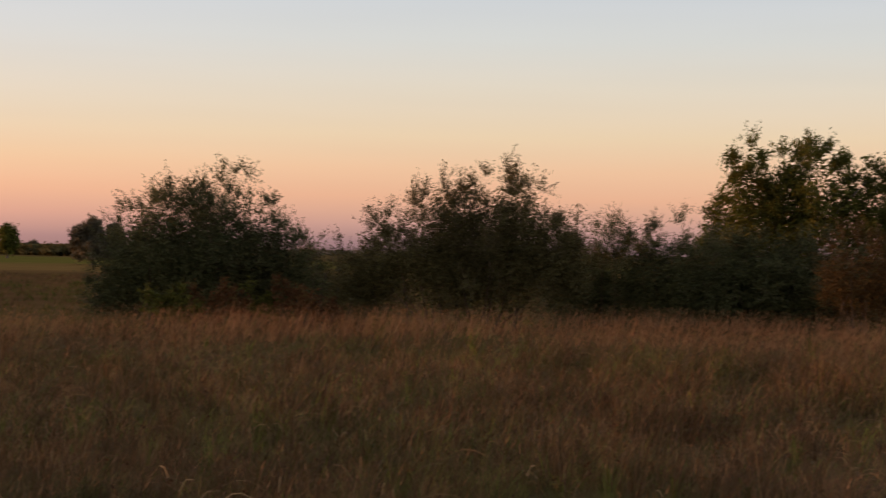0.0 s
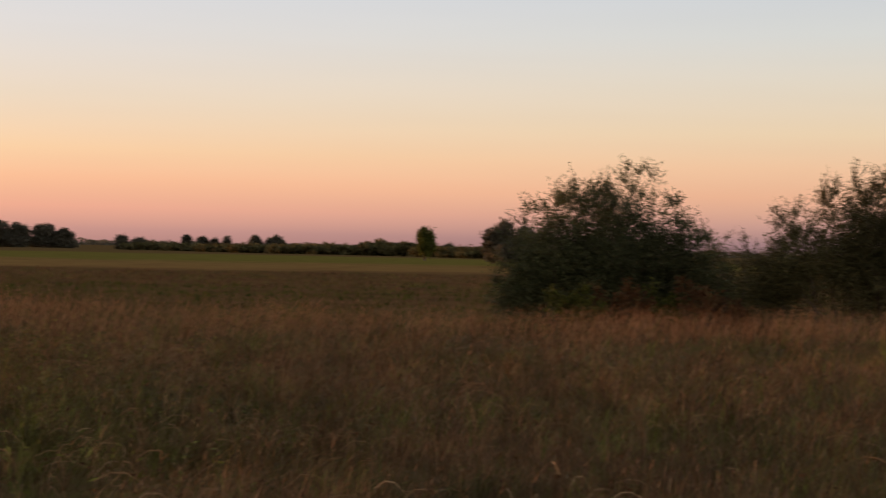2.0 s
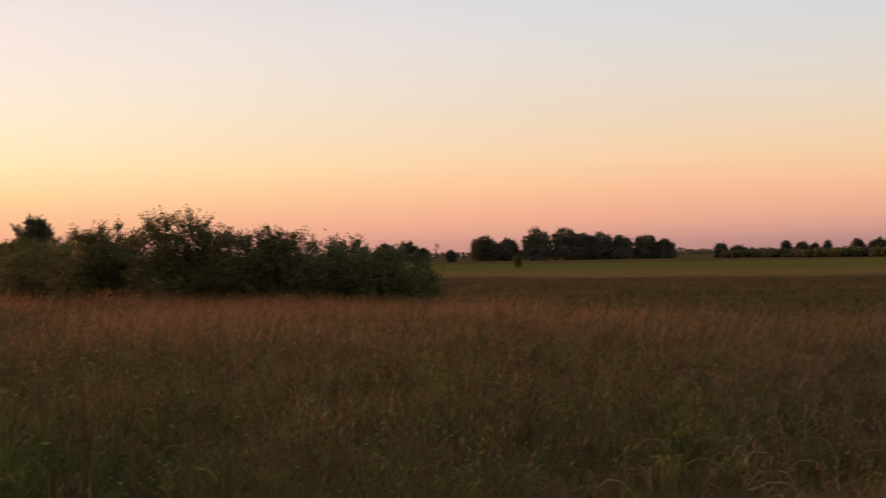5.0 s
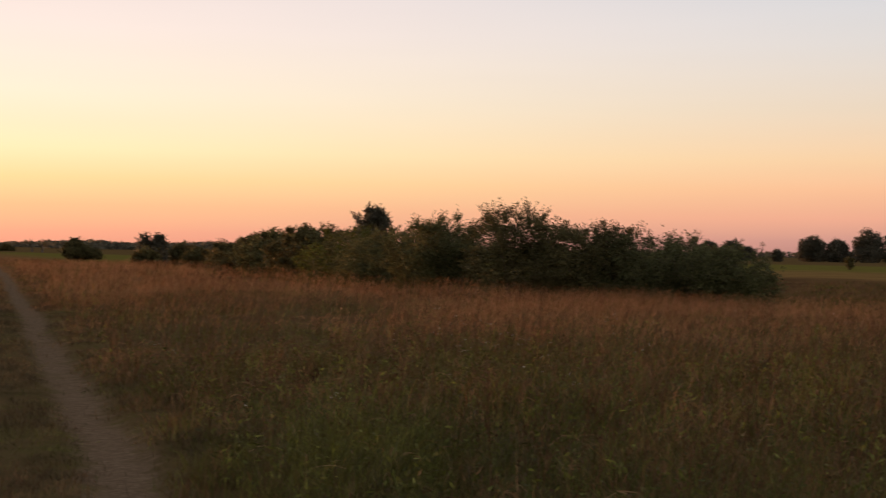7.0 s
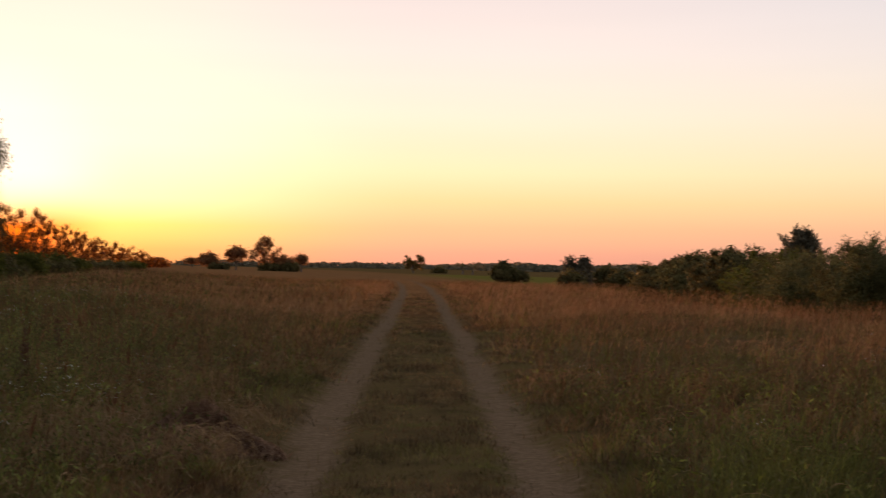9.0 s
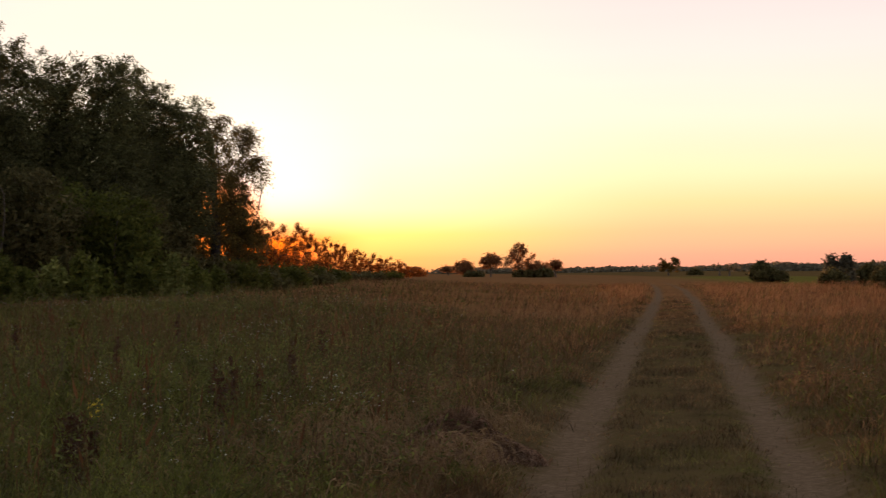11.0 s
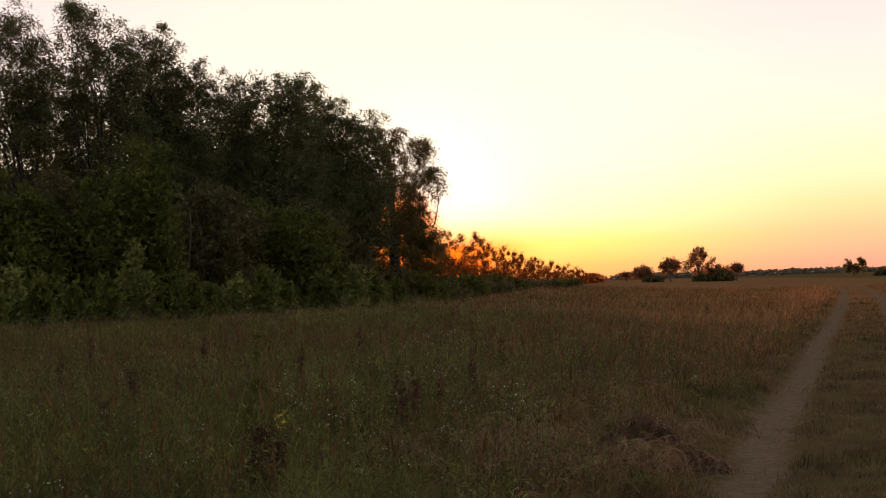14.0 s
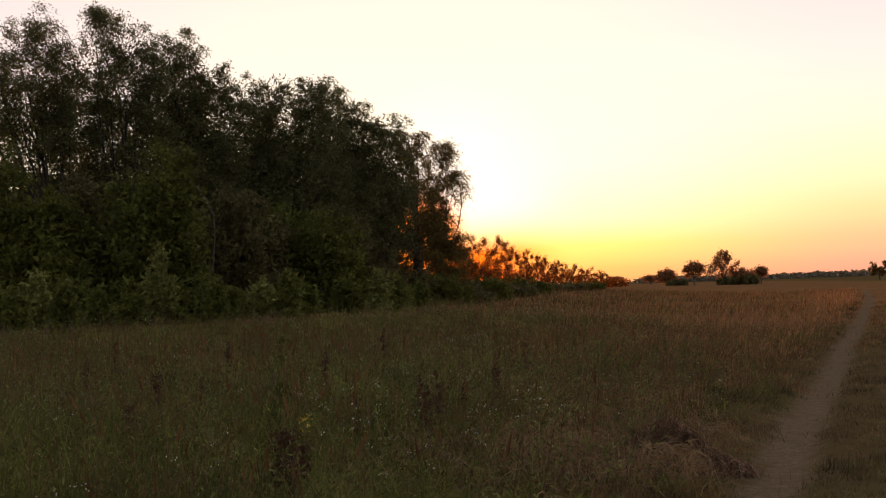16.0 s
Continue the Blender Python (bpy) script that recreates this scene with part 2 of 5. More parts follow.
def ground_mat():
    m, nt, N, L = mat_nodes("meadow_soil")
    geo = N("ShaderNodeNewGeometry")
    pos = geo.outputs["Position"]

    def mth(op, a, b=None, c=None):
        n = N("ShaderNodeMath")
        n.operation = op
        for i, v in enumerate((a, b, c)):
            if v is None:
                continue
            if isinstance(v, (int, float)):
                n.inputs[i].default_value = v
            else:
                L(v, n.inputs[i])
        return n.outputs[0]

    sep = N("ShaderNodeSeparateXYZ")
    L(pos, sep.inputs[0])
    x, y, z = sep.outputs
    # distance across the track
    a = radians(TRACK_AZ)
    along = mth("ADD", mth("MULTIPLY", x, -math.sin(a)), mth("MULTIPLY", y, math.cos(a)))
    past = mth("MAXIMUM", mth("SUBTRACT", mth("MULTIPLY", along, TURN), 60.0), 0.0)
    across = mth("ADD", mth("ADD", mth("MULTIPLY", x, math.cos(a)), mth("MULTIPLY", y, math.sin(a))), mth("MULTIPLY", mth("MULTIPLY", past, past), 0.00025))
    wob = noise_tex(nt, 0.35, 3, pos)
    fine = noise_tex(nt, 5.0, 4, pos)
    off = mth("ADD", mth("MULTIPLY", mth("SUBTRACT", wob, 0.5), 0.35), mth("MULTIPLY", mth("SUBTRACT", fine, 0.5), 0.55))
    side = mth("ABSOLUTE", mth("ADD", across, off))
    rutd = mth("ABSOLUTE", mth("SUBTRACT", side, RUT))
    rut = mth("MULTIPLY", ranged(nt, rutd, 0.10, 0.36, 1.0, 0.0), ranged(nt, noise_tex(nt, 1.7, 5, pos, 0.7), 0.28, 0.5, 0.45, 1.0))
    # soil and thatch under the grass
    thatch = ramp(nt, noise_tex(nt, 1.3, 6, pos, 0.65), [(0.25, (0.06, 0.044, 0.02)), (0.5, (0.11, 0.076, 0.034)), (0.75, (0.09, 0.085, 0.024))])
    sand = ramp(nt, noise_tex(nt, 15, 8, pos, 0.8), [(0.3, (0.105, 0.071, 0.042)), (0.5, (0.165, 0.112, 0.068)), (0.7, (0.24, 0.168, 0.106))])
    # bands of the far plain, by distance from the track's start
    dist = mth("MULTIPLY", mth("SQRT", mth("ADD", mth("MULTIPLY", x, x), mth("MULTIPLY", y, y))), TURN)
    wide = noise_tex(nt, 0.02, 4, pos)
    dw = mth("MULTIPLY", dist, mth("ADD", mth("MULTIPLY", wide, 0.5), 0.75))
    grain = noise_tex(nt, 0.25, 6, pos, 0.7)
    brown = ramp(nt, grain, [(0.3, (0.085, 0.05, 0.023)), (0.7, (0.145, 0.086, 0.038))])
    tawny = ramp(nt, grain, [(0.3, (0.16, 0.10, 0.036)), (0.7, (0.24, 0.15, 0.053))])
    grn = ramp(nt, grain, [(0.3, (0.115, 0.105, 0.024)), (0.7, (0.17, 0.145, 0.036))])
    c1 = mix_col(nt, ranged(nt, dw, 46, 60), thatch, brown)
    c2 = mix_col(nt, ranged(nt, dw, 120, 136), c1, tawny)
    c3 = mix_col(nt, ranged(nt, dw, 150, 180), c2, grn)
    c4 = mix_col(nt, ranged(nt, dw, 240, 290), c3, ramp(nt, grain, [(0.3, (0.10, 0.066, 0.026)), (0.7, (0.15, 0.10, 0.04))]))
    ruddy = ramp(nt, grain, [(0.3, (0.155, 0.08, 0.034)), (0.7, (0.26, 0.135, 0.058))])
    c4 = mix_col(nt, mth("MULTIPLY", ranged(nt, across, 2, 16, 1.0, 0.0), ranged(nt, dist, 30, 60)), c4, ruddy)
    col = mix_col(nt, mth("MULTIPLY", rut, ranged(nt, dist, 80, 190, 1.0, 0.0)), c4, sand)
    bs = N("ShaderNodeBsdfPrincipled")
    bs.inputs["Roughness"].default_value = 0.95
    bs.inputs["Specular IOR Level"].default_value = 0.0
    L(col, bs.inputs["Base Color"])
    bp = N("ShaderNodeBump")
    bp.inputs["Strength"].default_value, bp.inputs["Distance"].default_value = 0.2, 0.008
    L(noise_tex(nt, 9, 5, pos, 0.6), bp.inputs["Height"])
    L(bp.outputs[0], bs.inputs["Normal"])
    out = N("ShaderNodeOutputMaterial")
    L(bs.outputs[0], out.inputs[0])
    return m


M_GROUND = ground_mat()
M_DRY = meadow_grass("dry_meadow_grass", (0.105, 0.052, 0.024), (0.29, 0.15, 0.066), (0.065, 0.062, 0.015), (0.14, 0.122, 0.032), 0.03)
M_SEED = leafy("grass_panicles", (0.23, 0.12, 0.06), (0.345, 0.185, 0.093), (0.44, 0.26, 0.138), 0.35, 0.4)
M_GREEN = meadow_grass("green_meadow_grass", (0.13, 0.063, 0.03), (0.28, 0.145, 0.068), (0.082, 0.092, 0.017), (0.18, 0.186, 0.037), -0.14)
M_MARSH = meadow_grass("marsh_grass", (0.08, 0.046, 0.023), (0.14, 0.083, 0.038), (0.05, 0.058, 0.012), (0.095, 0.10, 0.022), 0.0)
M_TURF = meadow_grass("trodden_turf", (0.12, 0.074, 0.034), (0.22, 0.138, 0.065), (0.085, 0.076, 0.024), (0.15, 0.125, 0.04), 0.05)
M_STRAW = leafy("pale_straw", (0.17, 0.10, 0.048), (0.25, 0.15, 0.07), (0.33, 0.215, 0.11), 0.3, 0.8)
M_TUFT = leafy("dry_tussock_blades", (0.085, 0.046, 0.021), (0.17, 0.096, 0.044), (0.30, 0.188, 0.095), 0.3, 0.5)
M_HAY = leafy("old_hay", (0.085, 0.044, 0.026), (0.18, 0.098, 0.056), (0.34, 0.205, 0.125), 0.25, 3.0)
M_LUSH = leafy("lush_reed_blades", (0.028, 0.042, 0.008), (0.05, 0.07, 0.012), (0.085, 0.10, 0.018), 0.3, 0.3)
M_BROWN = leafy("fading_brown_leaves", (0.06, 0.04, 0.018), (0.10, 0.065, 0.026), (0.13, 0.085, 0.03), 0.3, 0.8)
M_WILLOW = leafy("grey_green_willow_leaves", (0.066, 0.068, 0.027), (0.11, 0.11, 0.045), (0.17, 0.16, 0.066), 0.4, 0.7)
M_SALLOW = leafy("dark_sallow_leaves", (0.055, 0.062, 0.027), (0.092, 0.097, 0.042), (0.145, 0.143, 0.063), 0.35, 0.7)
M_SHRUB = leafy("dull_green_shrub_leaves", (0.068, 0.062, 0.025), (0.114, 0.099, 0.04), (0.168, 0.138, 0.056), 0.35, 0.6)
M_GREENTREE = leafy("fresh_green_leaves", (0.06, 0.068, 0.014), (0.10, 0.105, 0.022), (0.15, 0.14, 0.032), 0.38, 0.6)
M_MAPLE = leafy("yellow_green_leaves", (0.06, 0.07, 0.016), (0.104, 0.115, 0.025), (0.16, 0.16, 0.037), 0.38, 0.5)
# lightened and greyed leaf tones: haze of the distance put into the colour
M_OAK = leafy("haze_greyed_oak_leaves", (0.085, 0.078, 0.055), (0.13, 0.118, 0.08), (0.18, 0.16, 0.108), 0.4, 0.25)
M_RUST = leafy("rusty_weed_leaves", (0.12, 0.055, 0.025), (0.17, 0.08, 0.035), (0.15, 0.11, 0.04), 0.35, 1.5)
M_SORREL = leafy("rusty_sorrel", (0.10, 0.042, 0.02), (0.165, 0.075, 0.034), (0.24, 0.12, 0.052), 0.3, 0.8)
M_STALK = leafy("dry_weed_stalks", (0.09, 0.04, 0.02), (0.15, 0.075, 0.035), (0.20, 0.13, 0.05), 0.15, 0.8)
M_SAPLING = leafy("light_sapling_leaves", (0.10, 0.112, 0.03), (0.165, 0.175, 0.05), (0.25, 0.245, 0.075), 0.35, 1.2)
M_WEED = leafy("olive_weed_leaves", (0.06, 0.06, 0.02), (0.10, 0.098, 0.032), (0.15, 0.135, 0.05), 0.35, 0.9)
M_UNDER = leafy("dark_green_blades", (0.05, 0.056, 0.012), (0.09, 0.095, 0.02), (0.15, 0.145, 0.034), 0.3, 0.5)
M_DOCK = leafy("dark_dock_seeds", (0.05, 0.025, 0.015), (0.085, 0.04, 0.022), (0.12, 0.06, 0.03), 0.2, 1.5)
# dark to vivid orange: the low sun's glow painted into the leaf tones
M_THICKET = leafy("leaves_tinted_with_sun_glow", (0.05, 0.028, 0.012), (0.14, 0.055, 0.016), (0.70, 0.20, 0.026), 0.75, 0.9)
# reddish brown stands in for sunlight coming through the far crowns
M_FIELD = leafy("field_leaves_with_painted_backlight", (0.16, 0.09, 0.045), (0.32, 0.165, 0.08), (0.55, 0.27, 0.12), 0.75, 0.25)
# warmer, brighter copy of the willow tones, with the sun behind put into the colour
M_EDGE = leafy("thin_sun_tinted_leaves", (0.075, 0.062, 0.02), (0.13, 0.10, 0.032), (0.24, 0.16, 0.05), 0.55, 0.6)
M_BARK = bark_mat("grey_brown_bark", (0.06, 0.045, 0.035), (0.16, 0.125, 0.095))
M_LIMB = bark_mat("dark_willow_bark", (0.018, 0.014, 0.012), (0.05, 0.04, 0.032))
M_TWIG = bark_mat("brown_twigs", (0.07, 0.045, 0.03), (0.15, 0.10, 0.065))
M_WHITE = leafy("white_flower_heads", (0.42, 0.40, 0.33), (0.54, 0.52, 0.44), (0.64, 0.62, 0.54), 0.3, 1.0)
M_YELLOW = leafy("yellow_flower_heads", (0.65, 0.45, 0.03), (0.75, 0.55, 0.05), (0.8, 0.62, 0.08), 0.3, 1.0)


# ---- shape helpers ----
def mesh_of(name, V, F, material, smooth=False):
    me = bpy.data.meshes.new(name)
    me.from_pydata(np.asarray(V, dtype=float), [], np.asarray(F, dtype=int))
    me.materials.append(material)
    if smooth:
        me.polygons.foreach_set("use_smooth", [True] * len(me.polygons))
    me.update()
    return me


def part(name, V, F, material, parent, label="", smooth=False):
    ob = new(name, mesh_of(name, V, F, material, smooth))
    ob.parent = parent
    if label:
        tagged(ob, label)
    return ob


def smooth01(a, b, v):
    t = np.clip((np.asarray(v, float) - a) / (b - a), 0, 1)
    return t * t * (3 - 2 * t)


EDGE_AZ = [-180, -60, -10, 17, 27, 36, 43, 52, 59, 64, 72, 80, 180]
EDGE_D = [35, 33, 28.5, 25.2, 27.3, 30.5, 37.5, 41.5, 51, 75, 140, 420, 420]


def bearing(x, y):
    """Bearing from the eye, in steps."""
    return np.degrees(np.arctan2(-np.asarray(x, float), np.asarray(y, float))) / TURN


def reach(x, y):
    """Distance from the eye, in paces of 1 / TURN metres."""
    return np.hypot(x, y) * TURN


def spot_xy(az, d):
    """Place at a bearing and distance from the walker, who stood a step further on for the lower bearings."""
    a, k = radians(az * TURN), float(1 - smooth01(30, 60, az))
    return -math.sin(a) * d / TURN + 0.36 * k, math.cos(a) * d / TURN + 0.57 * k


def meadow_edge(az):
    return np.interp(az, EDGE_AZ, EDGE_D)


def across_track(x, y):
    a = radians(TRACK_AZ)
    past = np.maximum((np.asarray(y) * math.cos(a) - np.asarray(x) * math.sin(a)) * TURN - 60, 0)
    return np.asarray(x) * math.cos(a) + np.asarray(y) * math.sin(a) + 0.00025 * past ** 2


def ground_z(x, y):
    x, y = np.asarray(x, float), np.asarray(y, float)
    r, az = reach(x, y), bearing(x, y)
    z = 0.05 * np.sin(x * 0.31 + 1.3) * np.cos(y * 0.27) + 0.03 * np.sin(x * 0.83 + y * 0.61)
    z = z * smooth01(2, 10, r)
    e = meadow_edge(az)
    z = z - 0.85 * smooth01(e - 0.5, e + 4.5, r) * (1 - 0.65 * smooth01(80, 200, r)) * (1 - smooth01(66, 74, az))
    left = smooth01(77, 92, az) * (1 - smooth01(150, 178, az))
    z = z + left * (0.75 * smooth01(12, 55, r) + 0.40 * smooth01(55, 120, r)) * (1 - 0.6 * smooth01(350, 900, r))
    off = np.abs(np.abs(across_track(x, y)) - RUT)
    z = z - 0.07 * (1 - smooth01(0.12, 0.42, off)) * (1 - smooth01(100, 180, r))
    return z


def spot(az, d):
    x, y = spot_xy(az, d)
    return x, y, float(ground_z(x, y))


def unit(v):
    return v / np.maximum(np.linalg.norm(v, axis=-1, keepdims=True), 1e-9)


def tube(path, radii, sides=6):
    path = np.asarray(path, float)
    n = len(path)
    tan = unit(np.gradient(path, axis=0))
    ref = np.tile([0.3, 0.9, 0.1], (n, 1))
    u = unit(np.cross(tan, ref))
    v = np.cross(tan, u)
    ang = np.linspace(0, 2 * np.pi, sides, endpoint=False)
    ring = path[:, None] + np.asarray(radii)[:, None, None] * (u[:, None] * np.cos(ang)[None, :, None] + v[:, None] * np.sin(ang)[None, :, None])
    V = ring.reshape(-1, 3)
    F = []
    for i in range(n - 1):
        for j in range(sides):
            k = (j + 1) % sides
            F.append((i * sides + j, i * sides + k, (i + 1) * sides + k, (i + 1) * sides + j))
    return V, F


def joined(pieces):
    V, F, o = [], [], 0
    for v, f in pieces:
        V.append(v)
        F.append(np.asarray(f) + o)
        o += len(v)
    return np.concatenate(V), np.concatenate(F)


def leaf_quads(C, A, length, width, rng, three=False):
    """Kite-shaped leaves: centres C, axes A."""
    n = len(C)
    L = length * rng.uniform(0.6, 1.35, (n, 1))
    W = width * rng.uniform(0.7, 1.3, (n, 1))
    A = unit(A)
    S = unit(np.cross(A, rng.normal(size=(n, 3))))
    if three:
        return np.stack([C - A * L * 0.5 + S * W * 0.15, C + S * W * 0.62, C + A * L * 0.5 - S * W * 0.3], 1).reshape(-1, 3), np.arange(3 * n).reshape(n, 3)
    V = np.stack([C - A * L * 0.5, C + S * W * 0.5 + A * L * 0.08, C + A * L * 0.5, C - S * W * 0.5 + A * L * 0.08], 1).reshape(-1, 3)
    F = np.arange(4 * n).reshape(n, 4)
    return V, F


def twig_prisms(S, E, r):
    n = len(S)
    d = unit(E - S)
    u = unit(np.cross(d, np.tile([0.37, 0.2, 0.9], (n, 1))))
    w = np.cross(d, u)
    V = np.stack([S + u * r, S - u * r * 0.5 + w * r * 0.87, S - u * r * 0.5 - w * r * 0.87, E + u * r * 0.4, E - u * r * 0.2 + w * r * 0.35, E - u * r * 0.2 - w * r * 0.35], 1).reshape(-1, 3)
    b = np.arange(n)[:, None] * 6
    F = np.concatenate([b + np.array(q) for q in ([0, 1, 4, 3], [1, 2, 5, 4], [2, 0, 3, 5])])
    return V, F


def grow(seed, lobes, clumps, clump_r, shoots, per, leaf, width, droop=0.0, up=0.4, fill=0.3, fill_scale=1.6, stems=5, stem_r=0.05, base_spread=0.5, trunk=None, spread=0.05, wisps=0.4, crown_low=0.0, core=None, three=False, shell=0.5):
    """A woody plant. lobes: upright ellipsoids (x, y, z, rx, ry, rz) that the crown fills with leafy clumps; shoots: twigs
    in each clump; per: leaves on each twig; wisps: long thin twigs that stand out. Returns trunk, stems, twigs and leaves."""
    rng = np.random.default_rng(seed)
    lo = np.array(lobes, float)
    vol = lo[:, 3] * lo[:, 5] + lo[:, 3] * lo[:, 4] * 0.3
    pick = rng.choice(len(lo), clumps, p=vol / vol.sum())
    d = rng.normal(size=(clumps, 3))
    d[:, 2] = d[:, 2] + (0.45 if trunk else 0.2)
    d = unit(d)
    rad = np.maximum(lo[pick, 3:] - clump_r * 0.75, lo[pick, 3:] * 0.35)
    K = lo[pick, :3] + d * rad * rng.uniform(shell, 1.0, (clumps, 1)) ** 0.5
    K[:, 2] = np.maximum(K[:, 2], clump_r * 0.4 + crown_low)
    rc = clump_r * rng.uniform(0.6, 1.3, (clumps, 1, 1))
    way = rng.normal(size=(clumps, shoots, 3)) + d[:, None] * 0.7 + np.array([0, 0, up])
    way = unit(way)
    S = (K[:, None] + way * rc * 0.12).reshape(-1, 3)
    ln = (rc * rng.uniform(0.55, 1.25, (clumps, shoots, 1))).reshape(-1, 1)
    way = way.reshape(-1, 3)
    nw = int(clumps * wisps)
    if nw:
        q = rng.integers(0, clumps, nw)
        ww = unit(rng.normal(size=(nw, 3)) * 0.45 + d[q] * 0.5 + np.array([0, 0, up + (0 if droop else 0.5)]))
        S = np.concatenate([S, K[q]])
        way = np.concatenate([way, ww])
        ln = np.concatenate([ln, clump_r * rng.uniform(1.0, 1.6, (nw, 1))])
    E = S + way * ln
    S[:, 2], E[:, 2] = np.maximum(S[:, 2], 0.05), np.maximum(E[:, 2], 0.1)
    n = len(S)
    t = rng.uniform(0.05, 1.06, (n, per, 1))
    C = S[:, None] + (E - S)[:, None] * t
    C[..., 2] -= droop * ln * t[..., 0] ** 2
    C = C + rng.normal(size=C.shape) * spread
    C[..., 2] = np.maximum(C[..., 2], 0.03)
    A = way[:, None] + rng.normal(size=C.shape) * 0.75 - np.array([0, 0, droop * 1.1])
    leaves = [leaf_quads(C.reshape(-1, 3), A.reshape(-1, 3), leaf * (1.15 if three else 1), width * (1.5 if three else 1), rng, three)]
    nf = int(n * per * fill)
    if nf:
        lo = np.array(core if core else lobes, float)
        vol = lo[:, 3] * lo[:, 5] + lo[:, 3] * lo[:, 4] * 0.3
        pk = rng.choice(len(lo), nf, p=vol / vol.sum())
        q = unit(rng.normal(size=(nf, 3))) * rng.uniform(0.1, 0.86, (nf, 1))
        P = lo[pk, :3] + q * lo[pk, 3:]
        P[:, 2] = np.maximum(P[:, 2], 0.08 + crown_low)
        leaves.append(leaf_quads(P, rng.normal(size=(nf, 3)), leaf * fill_scale, width * fill_scale * 1.5, rng, three))
    some = (rng.random(n) < 0.3) | (np.arange(n) >= clumps * shoots)
    twigs = twig_prisms(S[some], (E - np.array([0, 0, droop * 0.6]) * ln)[some], 0.003 + 0.04 * stem_r)
    bole = None
    if trunk:
        th, tr = trunk
        zz = np.linspace(-0.3, th, 7)
        bole = tube(np.stack([0.05 * np.sin(zz * 1.3 + seed), 0.05 * np.cos(zz * 1.1), zz], 1), tr * np.array([1.5, 1.15, 1.0, 0.93, 0.86, 0.78, 0.65]), 9)
    lo = np.array(lobes, float)
    limbs = []
    for i in range(stems):
        k = int(rng.integers(0, clumps)) if i >= len(lo) else int(np.argmax((pick == i) * (K[:, 2] + 9)))
        p1 = K[k]
        if trunk:
            p0 = np.array([0, 0, trunk[0] * rng.uniform(0.6, 0.97)])
        else:
            p0 = np.array([lo[pick[k], 0] * 0.55 + rng.normal() * base_spread * 0.5, lo[pick[k], 1] * 0.5 + rng.normal() * base_spread * 0.4, -0.1])
        m = p0 * 0.55 + p1 * 0.45 + np.array([rng.normal() * 0.1, rng.normal() * 0.1, 0.14]) * (abs(p1[2] - p0[2]) + 0.3)
        tt = np.linspace(0, 1, 7)[:, None]
        p1 = p0 + (p1 - p0) * 0.9
        path = p0 * (1 - tt) ** 2 + m * 2 * tt * (1 - tt) + p1 * tt ** 2 + rng.normal(size=(7, 3)) * stem_r * 0.4 * (tt * (1 - tt) * 4)
        limbs.append(tube(path, stem_r * np.linspace(1, 0.22, 7) * rng.uniform(0.7, 1.1), 5))
    return bole, limbs, twigs, joined(leaves)


def plant(name, label, category, group, az, d, seed, lobes, leaf_mat, bark=None, crown="foliage", twiggy=True, **kw):
    root = new(name)
    root.empty_display_size = 0.3
    x, y, z = spot(az, d)
    root.matrix_world = pose(x, y, z, 0, 0, az * TURN)
    tagged(root, label, category, group)
    bole, limbs, twigs, leaves = grow(seed, lobes, three=d > 20, **kw)
    if bole:
        trunk = part("trunk", *bole, bark or M_BARK, root, smooth=True)
    for v, f in limbs:
        part("limb" if bole else "stem", v, f, bark or M_TWIG, trunk if bole else root, smooth=True)
    if twiggy:
        tagged(part("twig_growth", *twigs, bark or M_TWIG, root), kind="stuff")
    tagged(part(crown, *leaves, leaf_mat, root), kind="stuff")
    return root


def seen_lobes(az0, d, tops, low=0.1, deep=1.0):
    """Upright lobes from (bearing, height above the eye in steps, half width in metres)."""
    z0 = spot(az0, d)[2]
    out = []
    for az, el, w, *own in tops:
        top = d / TURN * math.tan(radians(el * TURN)) + EYE - z0
        cx = -math.tan(radians((az - az0) * TURN)) * d / TURN
        base = own[0] if own else low
        h = (top - base) / 2
        out.append((cx, random.uniform(-0.3, 0.3) * w, base + h, w, w * deep, h))
    return out


def puffed(lobes, n, size, seed):
    """Breaks large lobes into rounded puffs set on their upper and outer sides."""
    rng = np.random.default_rng(seed)
    out = []
    for x, y, z, rx, ry, rz in lobes:
        k = max(3, int(n * rx * rz / 3))
        for i in range(k):
            d = unit(rng.normal(size=3) + np.array([0, -0.25, 0.3]))
            r = size * rng.uniform(0.7, 1.25)
            a, b, c = max(rx - r * 0.85, 0.2), max(ry - r * 0.85, 0.2), max(rz - r * 0.7, 0.3)
            f = rng.uniform(0.75, 1.0)
            out.append((x + d[0] * a * f, y + d[1] * b * f, max(z + d[2] * c * f, r * 0.5), r, r, r * 0.82))
    return out


